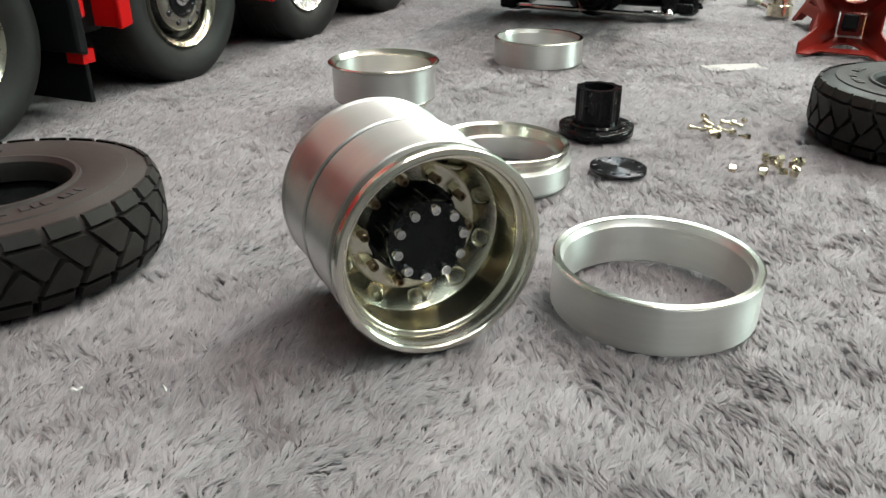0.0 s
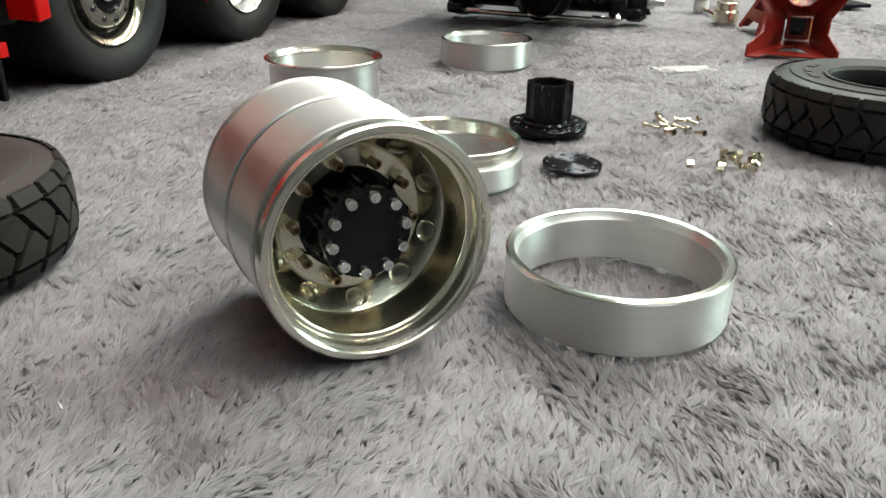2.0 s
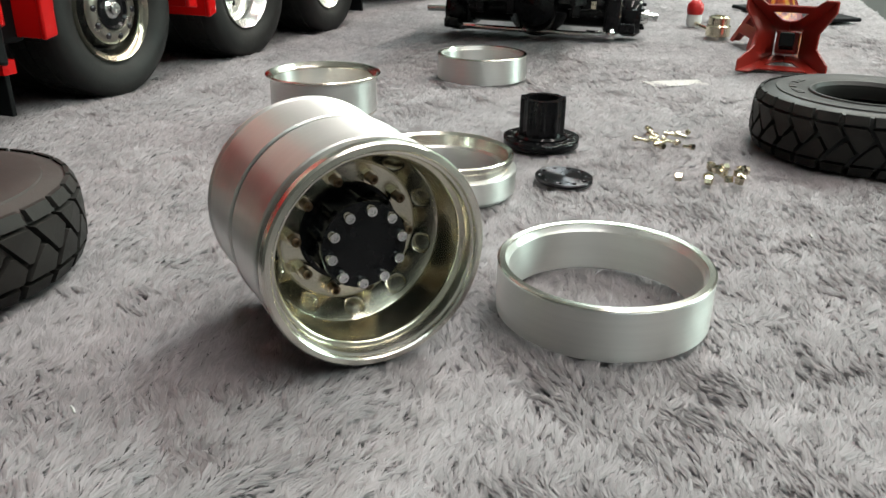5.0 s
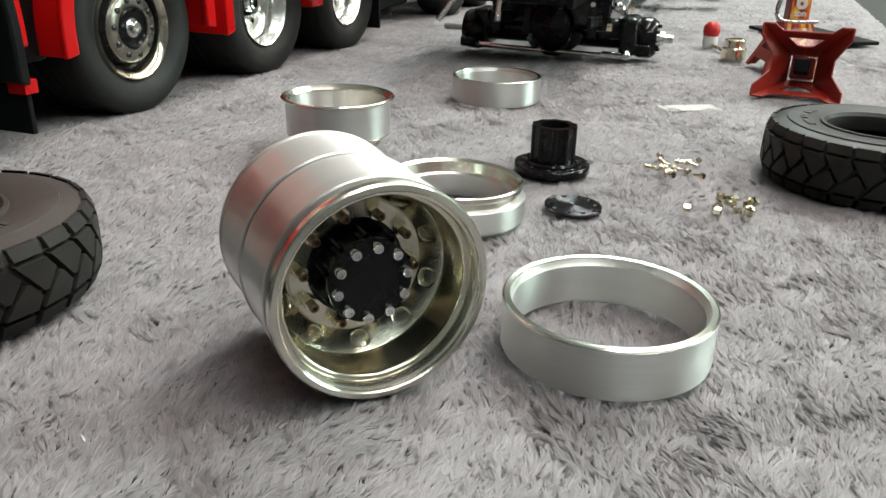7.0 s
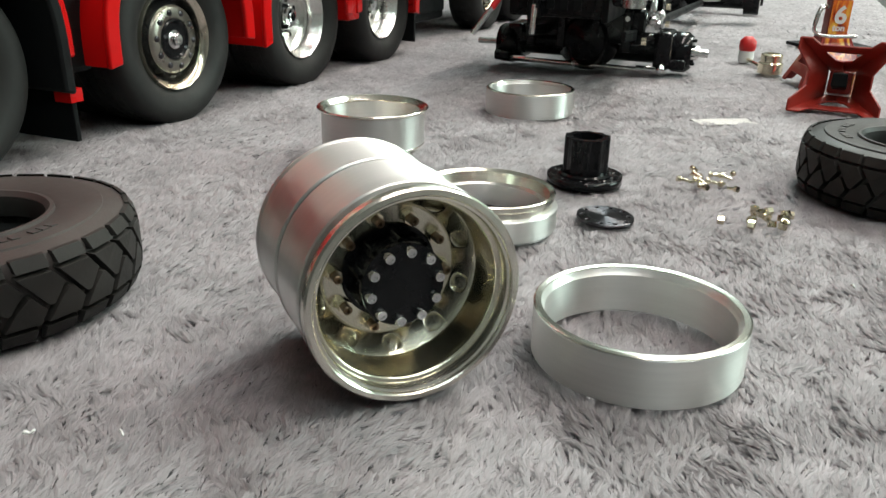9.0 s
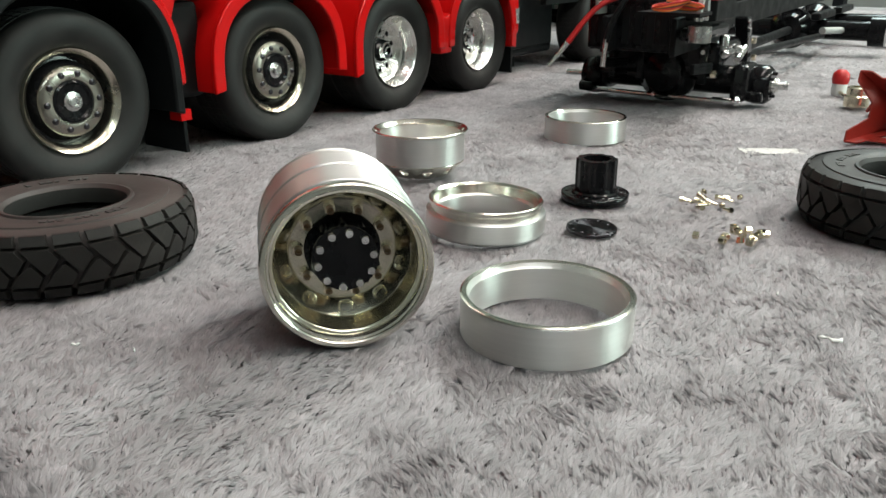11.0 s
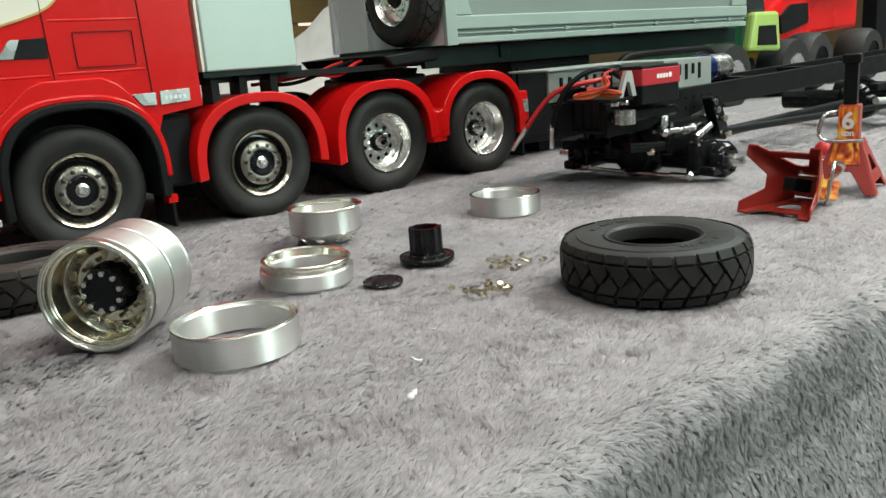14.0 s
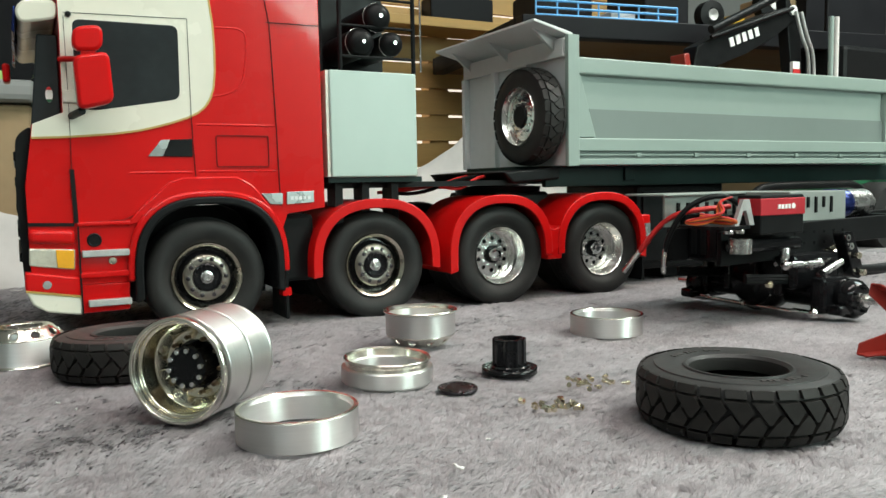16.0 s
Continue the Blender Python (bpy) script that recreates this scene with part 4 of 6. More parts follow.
# mirrors
mir = part("mirror", prism(rounded([(-0.0610, 0.1825), (-0.0405, 0.1862), (-0.0386, 0.1552), (-0.0592, 0.1496)], 0.005), YS - 0.024, YS - 0.011), RED, truck, "red door mirror housing", 40, 0.0022)
part("upper_mirror", prism(rounded([(-0.0604, 0.2000), (-0.0430, 0.2025), (-0.0437, 0.1868), (-0.0612, 0.1856)], 0.006), YS - 0.022, YS - 0.012), RED, mir, "red wide-angle mirror housing", 40, 0.002)
part("mirror_neck", box(-0.0560, -0.0480, YS - 0.019, YS - 0.014, 0.1835, 0.1875), RED, mir)
part("mirror_arm", rod((-0.0670, YS, 0.1830), (-0.0570, YS - 0.018, 0.1812), 0.0018), RED, mir)
part("mirror_arm", rod((-0.0620, YS, 0.1478), (-0.0570, YS - 0.017, 0.1496), 0.0024), BLACK_PL, mir)
part("front_mirror", prism([(-0.1000, 0.186), (-0.0945, 0.186), (-0.0945, 0.201), (-0.1000, 0.201)], 0.405, 0.420), RED, truck, "small red front mirror", bevel=0.002)
# frame and rear
part("chassis_rail", box(0.06, 0.43, 0.300, 0.312, 0.048, 0.072), BLACK_PL, truck)
part("chassis_rail", box(0.06, 0.43, 0.374, 0.386, 0.048, 0.072), BLACK_PL, truck)
part("under_tank", box(0.074, 0.100, YS + 0.012, 0.30, 0.030, 0.080), BLACK_PL, truck, bevel=0.003)
part("deck_plate", box(0.105, 0.30, YS + 0.02, 0.415, 0.0985, 0.1030), BLACK_PL, truck)
for x in (0.118, 0.140, 0.165):
    part("deck_bracket", box(x, x + 0.006, YS + 0.012, YS + 0.03, 0.072, 0.1065), BLACK_PL, truck)
gb = part("equipment_box", box(0.1112, 0.1827, YS, 0.430, 0.1070, 0.1862), MINT_BOX, truck, "mint green equipment box behind the cab", 30, 0.0012)
part("box_edge", box(0.1090, 0.1111, YS + 0.002, 0.428, 0.1075, 0.1858), WHITE, gb, "cream edge strip")
part("box_base", box(0.1100, 0.1880, YS + 0.004, 0.428, 0.1030, 0.1070), DKGREEN, truck)
for x in (0.128, 0.1905):
    part("rack_post", rod((x, YS + 0.02, 0.186), (x, YS + 0.02, 0.285), 0.0018), BLACK_PL, truck)
for z in (0.200, 0.2235, 0.245):
    part("rack_rail", rod((0.128, YS + 0.02, z), (0.1905, YS + 0.02, z), 0.0012), BLACK_PL, truck)
part("rack_panel", box(0.108, 0.1905, 0.330, 0.336, 0.186, 0.285), BLACK_PL, truck)
part("exhaust_stack", rod((0.114, YS + 0.035, 0.186), (0.114, YS + 0.035, 0.285), 0.005), BLACK_PL, truck)
for x, z, r in ((0.161, 0.2318, 0.0112), (0.1462, 0.2113, 0.0115), (0.1727, 0.2118, 0.0095)):
    tk = part("air_tank", lathe([(0.0001, 0), (r * 0.8, 0), (r, 0.002), (r, 0.0545), (r * 0.92, 0.0575), (r * 0.7, 0.0600), (r * 0.4, 0.0615), (0.0001, 0.0620)], 40, m=Matrix.Translation((x, 0.268 + 0.060, z)) @ AX), BLACK_PL, truck, "glossy black air tank", 40)
    part("tank_cap", lathe([(0.0001, 0), (0.0014, 0), (0.0014, 0.0016), (0.0001, 0.0016)], 16, m=Matrix.Translation((x, 0.2665, z)) @ AX), STEEL, tk)
    part("tank_band", lathe([(r - 0.0002, 0.0525), (r + 0.0003, 0.0527), (r + 0.0003, 0.0533), (r - 0.0002, 0.0535)], 40, m=Matrix.Translation((x, 0.328, z)) @ AX), STEEL, tk)
part("silver_pipe", rod((0.1945, YS + 0.015, 0.190), (0.1945, YS + 0.015, 0.285), 0.0008), STEEL, truck)


def fender(cx, cz, a0, a1, r=0.0475, h=0.0475):
    y0 = YS - 0.002
    outer, inner = bow((cx, cz), r + 0.0022, a0, a1, 32, h + 0.0012, 2.4), bow((cx, cz), r, a0, a1, 32, h - 0.001, 2.4)
    f = part("fender", prism(outer + inner[::-1], y0, YS + 0.062), RED, truck, "glossy red rear fender", 40, 0.0008)
    part("fender_lip", prism(bow((cx, cz), r + 0.0030, a0, a1, 32, h + 0.0020, 2.4) + bow((cx, cz), r - 0.0042, a0, a1, 32, h - 0.0052, 2.4)[::-1], y0 - 0.0022, y0 + 0.0005), RED, f, "", 40, 0.0007)
    return f


fender(0.1462, 0.0410, 190, -8, 0.0498)
fender(0.2590, 0.0415, 196, -4)
fender(0.3660, 0.0415, 184, -14)
part("fender_joint", prism([(0.3020, 0.0640), (0.3125, 0.0600), (0.3230, 0.0640), (0.3200, 0.0340), (0.3050, 0.0340)], YS - 0.0030, YS + 0.02), RED, truck, "red web joining the twin fenders", 30, 0.001)
part("tail_panel", prism([(0.4080, 0.0690), (0.4230, 0.0690), (0.4240, 0.0420), (0.4130, 0.0360)], YS - 0.002, YS + 0.03), RED, truck, "", 30, 0.0012)
part("tail_reflector", box(0.4160, 0.4220, YS - 0.0032, YS - 0.001, 0.0490, 0.0610), BADGE, truck)
part("mud_flap", box(0.4150, 0.4175, YS, YS + 0.06, 0.008, 0.040), BLACK_PL, truck, "black rubber mud flap")
part("fifth_wheel", lathe([(0.006, 0.090), (0.040, 0.090), (0.042, 0.097), (0.006, 0.099)], 40, m=Matrix.Translation((0.315, 0.343, 0))), BLACK_PL, truck, "black coupling plate", 40)
part("coupling_block", box(0.285, 0.345, 0.30, 0.386, 0.070, 0.092), BLACK_PL, truck, bevel=0.003)
for k, (y, c) in enumerate(((0.285, WIRE_RED), (0.30, WIRE_RED), (0.315, WIRE_RED), (0.295, BLACK_PL))):
    part("air_hose", tube([(0.185, y + 0.02, 0.094), (0.205, y, 0.104 - 0.004 * k), (0.235, y - 0.008, 0.094 + 0.003 * k), (0.262, y + 0.01, 0.106), (0.300, y + 0.02, 0.110)], 0.0016), c, truck, "", 60)

# truck wheels
TW = 0.0290
T_BODY = [(0.0240, 0.0018), (0.0256, 0.0000), (0.0298, -0.0030), (0.0345, -0.0037), (0.0386, -0.0028), (0.0409, -0.0004), (0.0417, 0.0030), (0.0418, 0.0080), (0.0418, TW - 0.0080), (0.0416, TW - 0.0040), (0.0400, TW - 0.0010), (0.0355, TW), (0.0300, TW), (0.0232, TW - 0.0015), (0.0225, TW / 2)]
T_SPARE = [(0.0235, 0.0010), (0.0300, 0.0), (0.0355, 0.0006), (0.0385, 0.0020), (0.0393, 0.0040), (0.0393, 0.0190), (0.0385, 0.0212), (0.0300, 0.0225), (0.0230, 0.0210), (0.0225, 0.0110)]
PROTO = {}


def moved(bm, x, y, z):
    bmesh.ops.translate(bm, vec=(x, y, z), verts=bm.verts)
    return bm


def wheel_part(key, make):
    if key not in PROTO:
        PROTO[key] = make()
    return PROTO[key]


def mesh_of(bm, material, smooth=35, name="piece"):
    me = bpy.data.meshes.new(name)
    bm.to_mesh(me)
    bm.free()
    me.materials.append(material)
    me.shade_smooth()
    me.set_sharp_from_angle(angle=radians(smooth))
    return me


def truck_wheel(parent, x, y, z, kind, R=0.0405, turn=0, flip=False):
    """A wheel whose outer face looks to -y (or +y if flipped); local z runs inward from the face."""
    w = new("wheel")
    w.parent = parent
    w.matrix_basis = Matrix.Translation((x, y, z)) @ Matrix.Rotation(radians(-90 if not flip else 90), 4, "X") @ Matrix.Rotation(radians(turn), 4, "Z") @ Matrix.Scale(R / 0.0405, 4)
    items = [("tyre_s", "tyre", lambda: mesh_of(lathe(T_SPARE, 80), RUBBER_TRUCK)) if kind == "spare" else ("tyre", "tyre", lambda: mesh_of(lathe(T_BODY, 80), RUBBER_TRUCK, 60)),
             ("tread_big", "tread", lambda: mesh_of(tread_blocks(26, 0.0408, 0.0388, 0.0225), RUBBER)) if kind == "spare" else ("tread", "tread", lambda: mesh_of(moved(tread_blocks(64, 0.0424, 0.0412, TW - 0.010, True), 0, 0, 0.0050), RUBBER_TRUCK))]
    if kind == "front":
        items += [("f_rim", "rim", lambda: mesh_of(lathe([(0.0222, 0.0004), (0.0243, -0.0012), (0.0251, 0.0004), (0.0244, 0.010), (0.0210, 0.011), (0.0205, 0.0060), (0.0212, 0.0022)], 72), BRONZE, 40)),
                  ("f_cone", "wheel_disc", lambda: mesh_of(lathe([(0.0095, 0.0010), (0.0104, -0.0004), (0.0122, -0.0006), (0.0150, 0.0000), (0.0164, 0.0010), (0.0170, 0.0034), (0.0160, 0.0040), (0.0095, 0.0030)], 72), GUNMETAL, 50)),
                  ("f_well", "rim_well", lambda: mesh_of(lathe([(0.0160, 0.0008), (0.0176, 0.0030), (0.0190, 0.0068), (0.0208, 0.0070), (0.0206, 0.0085), (0.0160, 0.0080)], 72), BLACK_AN, 40)),
                  ("f_hub", "hub_ring", lambda: mesh_of(lathe([(0.0001, 0.0020), (0.0098, 0.0020), (0.0098, -0.0002), (0.0090, -0.0008), (0.0080, 0.0004), (0.0001, 0.0010)], 48), BLACK_AN, 40)),
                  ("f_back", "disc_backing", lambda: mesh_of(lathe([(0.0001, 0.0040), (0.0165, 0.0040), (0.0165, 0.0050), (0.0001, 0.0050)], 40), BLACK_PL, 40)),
                  ("f_nut", "hub_nut", lambda: mesh_of(lathe([(0.0001, 0.001), (0.0048, 0.001), (0.0046, 0.0000), (0.0030, -0.0004), (0.0030, -0.0022), (0.0026, -0.0026), (0.0016, -0.0026), (0.0014, -0.0016), (0.0001, -0.0016)], 12), STEEL, 25))]
    elif kind == "rear":
        items += [("r_rim", "rim", lambda: mesh_of(lathe([(0.0226, 0.0010), (0.0238, -0.0004), (0.0244, 0.0010), (0.0235, 0.018), (0.0195, 0.018), (0.0192, 0.0105), (0.0204, 0.0096), (0.0208, 0.0060), (0.0220, 0.0048)], 72), SATIN, 40)),
                  ("r_disc", "wheel_disc", lambda: mesh_of(holed(10, 0.0074, 0.0140, 0.0195, 0.0146, 0.0018, 16), SATIN, 40)),
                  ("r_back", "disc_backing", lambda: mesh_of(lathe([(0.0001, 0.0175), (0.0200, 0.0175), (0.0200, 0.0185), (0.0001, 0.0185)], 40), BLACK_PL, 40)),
                  ("r_hub", "hub", lambda: mesh_of(lathe([(0.0001, 0.0062), (0.0026, 0.0062), (0.0030, 0.0070), (0.0050, 0.0072), (0.0056, 0.0084), (0.0058, 0.0132), (0.0001, 0.0135)], 10), CHROME, 20)),
                  ("r_ring", "hub_ring", lambda: mesh_of(lathe([(0.0056, 0.0136), (0.0056, 0.0118), (0.0074, 0.0118), (0.0076, 0.0124), (0.0076, 0.0140)], 40), BLACK_AN, 40))]
    elif kind == "spare":
        items += [("s_rim", "rim", lambda: mesh_of(lathe([(0.0226, 0.0010), (0.0238, -0.0004), (0.0244, 0.0010), (0.0235, 0.018), (0.0195, 0.018), (0.0200, 0.0060), (0.0218, 0.0050)], 72), SATIN, 40)),
                  ("s_disc", "wheel_disc", lambda: mesh_of(holed(10, 0.0100, 0.0035, 0.0200, 0.0050, 0.0014, 16), SATIN, 40)),
                  ("s_hub", "hub", lambda: mesh_of(lathe([(0.0001, 0.0015), (0.0085, 0.0015), (0.0100, 0.0035), (0.0110, 0.0060), (0.0001, 0.0060)], 24), BLACK_PL, 40))]
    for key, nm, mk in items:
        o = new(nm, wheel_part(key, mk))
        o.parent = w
    if kind in ("rear", "spare", "front"):
        ring = {"rear": (0.0098, 0.0141, 10), "spare": (0.0125, 0.0035, 10), "front": (0.0131, -0.0002, 10)}[kind]
        lug = [(0.0001, 0), (0.0016, 0), (0.0015, -0.0006), (0.0010, -0.0009), (0.0001, -0.0010)] if kind == "front" else [(0.0001, 0), (0.0011, 0), (0.0009, -0.0020), (0.0001, -0.0022)]
        nutm = wheel_part(kind + "_lug", lambda: mesh_of(lathe(lug, 10 if kind == "front" else 8), BLACK_TURN if kind == "front" else CHROME, 30))
        for k in range(ring[2]):
            o = new("lug_nut", nutm)
            o.parent = w
            a = 2 * math.pi * (k + 0.5) / ring[2]
            o.matrix_basis = Matrix.Translation((ring[0] * math.cos(a), ring[0] * math.sin(a), ring[1]))
    return w


AXLES = ((0.0190, "front", 0.0402), (0.1475, "front", 0.0405), (0.2625, "rear", 0.0412), (0.3725, "rear", 0.0408))
for x, kind, R in AXLES:
    truck_wheel(truck, x, 0.2570 if kind == "front" else 0.2560, R - 0.0018, kind, R, turn=x * 900)
    if kind == "rear":
        truck_wheel(truck, x, 0.2885, R - 0.001, "plain", R, turn=7)
    truck_wheel(truck, x, 0.4300, R - 0.001, "plain", R, flip=True)
    part("axle", rod((x, 0.265, R - 0.001), (x, 0.425, R - 0.001), 0.004), BLACK_PL, truck)
truck_wheel(truck, 0.1475, 0.2890, 0.0395, "plain", 0.0405)


# ---- tipper trailer ----
trl = thing("tipper_trailer", "mint grey model tipper trailer coupled to the truck", "model trailer")
BX0, BX1, BY0, BY1, BZ0, BZ1 = 0.3300, 0.8040, 0.245, 0.420, 0.1150, 0.2065
part("bed_floor", box(BX0, BX1, BY0 + 0.004, BY1 - 0.004, BZ0, BZ0 + 0.004), GREY, trl)
part("side_wall", box(BX0 + 0.004, BX1 - 0.004, BY0 + 0.0055, BY0 + 0.010, BZ0 + 0.004, BZ1), MINT, trl, "mint green side wall")
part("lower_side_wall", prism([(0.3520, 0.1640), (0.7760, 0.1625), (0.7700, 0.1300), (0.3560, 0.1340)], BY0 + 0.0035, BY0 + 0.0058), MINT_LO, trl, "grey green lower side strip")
part("top_rail", box(BX0 + 0.002, BX1, BY0 - 0.001, BY0 + 0.008, BZ1 - 0.013, BZ1 + 0.0015), MINT, trl, "", bevel=0.0015)
part("bottom_rail", box(BX0 + 0.002, BX1, BY0 - 0.001, BY0 + 0.010, 0.1270, 0.1385), MINT, trl, "", bevel=0.001)
part("lower_rail", box(BX0 + 0.002, BX1, BY0, BY0 + 0.010, 0.1150, 0.1205), MINT, trl, "", bevel=0.0008)
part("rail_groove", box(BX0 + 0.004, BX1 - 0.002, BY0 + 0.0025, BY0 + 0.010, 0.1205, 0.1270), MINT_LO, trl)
part("groove_wire", rod((BX0 + 0.004, BY0 + 0.0012, 0.1238), (BX1 - 0.003, BY0 + 0.0012, 0.1238), 0.0009), MINT, trl)
for k in range(6):
    x = 0.404 + k * 0.072
    part("hinge_clip", box(x, x + 0.0055, BY0 - 0.0002, BY0 + 0.003, 0.1220, 0.1256), MINT, trl, bevel=0.0005)
part("corner_post", prism([(0.3315, 0.1390), (0.3560, 0.1390), (0.3390, 0.1930), (0.3315, 0.1930)], BY0 - 0.0005, BY0 + 0.006), MINT, trl, "tapered corner post", bevel=0.0006)
part("corner_post", prism([(0.8035, 0.1390), (0.7720, 0.1390), (0.7720, 0.1930), (0.8035, 0.1930)], BY0 - 0.0003, BY0 + 0.006), MINT, trl, "", bevel=0.0006)
part("far_side_wall", box(BX0, BX1, BY1 - 0.008, BY1, BZ0, BZ1 + 0.001), MINT, trl)
part("rear_gate", box(BX1 - 0.005, BX1 + 0.001, BY0 + 0.011, BY1 - 0.009, BZ0 + 0.005, BZ1), MINT, trl)
fw = part("front_wall", box(BX0 - 0.003, BX0 + 0.0015, BY0 - 0.001, BY1, BZ0, 0.2245), GREY, trl, "grey front wall of the bed")
part("corner_edge", box(BX0 - 0.006, BX0 + 0.006, BY0 - 0.003, BY0 + 0.002, BZ0 - 0.001, 0.2260), MINT, trl, "", bevel=0.0006)
for y in (0.300, 0.3555, 0.413):
    part("front_rib", box(BX0 - 0.0095, BX0 - 0.003, y, y + 0.006, BZ0, 0.208), GREY, fw, bevel=0.0008)
part("front_band", box(BX0 - 0.0065, BX0 - 0.003, BY0 + 0.004, BY1, 0.2080, 0.2240), GREY, fw, bevel=0.0008)
cp = part("canopy", prism([(0.2925, 0.2350), (0.2925, 0.2375), (0.3330, 0.2285), (0.3330, 0.2250)], BY0 + 0.002, BY1 + 0.003), GREY, trl, "slanted grey cab protector shelf", bevel=0.0008)
for y in (0.262, 0.335, 0.405):
    part("canopy_bracket", prism([(0.3000, 0.2345), (0.3270, 0.2260), (0.3270, 0.2120)], y, y + 0.003), GREY, cp)
spare = truck_wheel(trl, 0, 0, 0, "spare", 0.0430)
spare.name = "spare_wheel"
spare.matrix_basis = Matrix.Translation((0.2990, 0.283, 0.1590)) @ Matrix.Rotation(radians(90), 4, "Y") @ Matrix.Scale(0.0430 / 0.0405, 4)
part("spare_bracket", rod((0.318, 0.283, 0.159), (0.331, 0.283, 0.159), 0.006), BLACK_PL, trl)
part("trailer_frame", box(0.3000, 0.80, 0.290, 0.375, 0.0990, 0.1150), DKGREEN, trl, "dark green trailer frame")
part("frame_side", box(0.3180, 0.82, 0.268, 0.274, 0.0960, 0.1140), DKGREEN, trl, "", bevel=0.001)
part("front_skid", prism([(0.2700, 0.1100), (0.3300, 0.1140), (0.3300, 0.1030), (0.2800, 0.1000)], 0.262, 0.40), BLACK_PL, trl, bevel=0.002)
part("frame_latch", box(0.4080, 0.4200, 0.2655, 0.2685, 0.1010, 0.1130), DKGREEN, trl, "", bevel=0.0006)
for x in (0.605, 0.700):
    truck_wheel(trl, x, 0.2560, 0.0400, "front", 0.0400)
    truck_wheel(trl, x, 0.4200, 0.0400, "plain", 0.0400, flip=True)
    part("axle", rod((x, 0.27, 0.04), (x, 0.41, 0.04), 0.004), BLACK_PL, trl)
mg = part("mudguard", tube([(0.555, 0.252, 0.072), (0.572, 0.252, 0.0905), (0.60, 0.252, 0.0925), (0.70, 0.252, 0.0925), (0.735, 0.252, 0.0920), (0.752, 0.252, 0.075)], 0.0042), BLACK_PL, trl, "black plastic mudguard", 60)
part("tool_locker", box(0.440, 0.560, 0.285, 0.400, 0.012, 0.098), BLACK_PL, trl, "black locker under the trailer", bevel=0.004)
part("locker_lid", box(0.446, 0.554, 0.2825, 0.2852, 0.020, 0.090), BLACK_PL, trl, bevel=0.001)
part("locker_leg", box(0.490, 0.510, 0.300, 0.380, 0.0, 0.0125), BLACK_PL, trl)
part("side_bumper", box(0.50, 0.60, 0.262, 0.268, 0.060, 0.072), BLACK_PL, trl)


# ---- bare model chassis ----
ch = thing("model_chassis", "bare black model truck chassis with servo and axle", "model chassis")
for y in (0.080, 0.128):
    part("frame_rail", prism([(0.3300, 0.0640), (0.3300, 0.0400), (0.4200, 0.0420), (0.4600, 0.0500), (1.15, 0.0600), (1.15, 0.0790), (0.4300, 0.0680)], y, y + 0.004), BLACK_PL, ch, "black frame rail", bevel=0.0008)
part("front_block", box(0.3480, 0.4060, 0.086, 0.150, 0.0400, 0.0750), BLACK_AN, ch, "", bevel=0.002)
for k in range(6):
    part("block_fin", box(0.3472, 0.3482, 0.092 + 0.009 * k, 0.097 + 0.009 * k, 0.0450, 0.0700), BLACK_PL, ch)
for x in (0.52, 0.66, 0.80, 0.95):
    part("cross_member", box(x, x + 0.012, 0.084, 0.128, 0.056, 0.070), BLACK_PL, ch)
plate = part("top_plate", box(0.3250, 0.4600, 0.130, 0.172, 0.0885, 0.0900), GALV, ch, "thin grey cover plate", bevel=0.0004)
part("slotted_plate", box(0.3320, 0.4450, 0.136, 0.138, 0.0650, 0.0885), GALV, ch, "slotted grey plate")
for k in range(7):
    part("plate_slot", box(0.3440 + 0.010 * k, 0.3465 + 0.010 * k, 0.1345, 0.1361, 0.0700, 0.0830), BLACK_PL, ch)
sv = part("steering_servo", box(0.3450, 0.3895, 0.060, 0.080, 0.0620, 0.0890), BLACK_PL, ch, "black and red steering servo", bevel=0.0012)
part("servo_label", box(0.3446, 0.3899, 0.0594, 0.0790, 0.0752, 0.0868), SERVO_RED, sv, "red printed servo band", bevel=0.0006)
for k in range(4):
    part("label_bar", box(0.3715 - 0.0034 * k, 0.3738 - 0.0034 * k, 0.0588, 0.0595, 0.0795, 0.0825), WHITE_PRINT, sv)
part("label_mark", lathe([(0.0001, 0), (0.0019, 0), (0.0019, 0.0004), (0.0001, 0.0004)], 16, m=Matrix.Translation((0.3772, 0.0595, 0.0812)) @ AX), WHITE_PRINT, sv)
part("servo_bracket", prism([(0.3250, 0.0690), (0.3290, 0.0690), (0.3330, 0.0790), (0.3360, 0.0790), (0.3395, 0.0690), (0.3440, 0.0690), (0.3390, 0.0865), (0.3330, 0.0865)], 0.064, 0.067), STEPGREY, ch, "bright servo bracket")
part("servo_shelf", box(0.310, 0.3350, 0.060, 0.100, 0.0670, 0.0690), BLACK_PL, ch)
for x, y in ((0.318, 0.063), (0.3285, 0.063)):
    part("shelf_screw", lathe([(0.0001, 0.0640), (0.0030, 0.0640), (0.0032, 0.0662), (0.0022, 0.0672), (0.0001, 0.0672)], 16, m=Matrix.Translation((x, y, 0))), CHROME, ch, "", 40)
part("servo_horn", box(0.3300, 0.3950, 0.064, 0.079, 0.0500, 0.0590), BLACK_AN, ch, bevel=0.003)
part("horn_collar", lathe([(0.003, 0.050), (0.0075, 0.050), (0.0075, 0.060), (0.003, 0.060)], 24, m=Matrix.Translation((0.3330, 0.066, 0))), STEEL, ch, "", 40)
part("speed_box", box(0.4050, 0.4700, 0.084, 0.124, 0.0680, 0.0900), GALV, ch, "grey perforated box", bevel=0.0005)
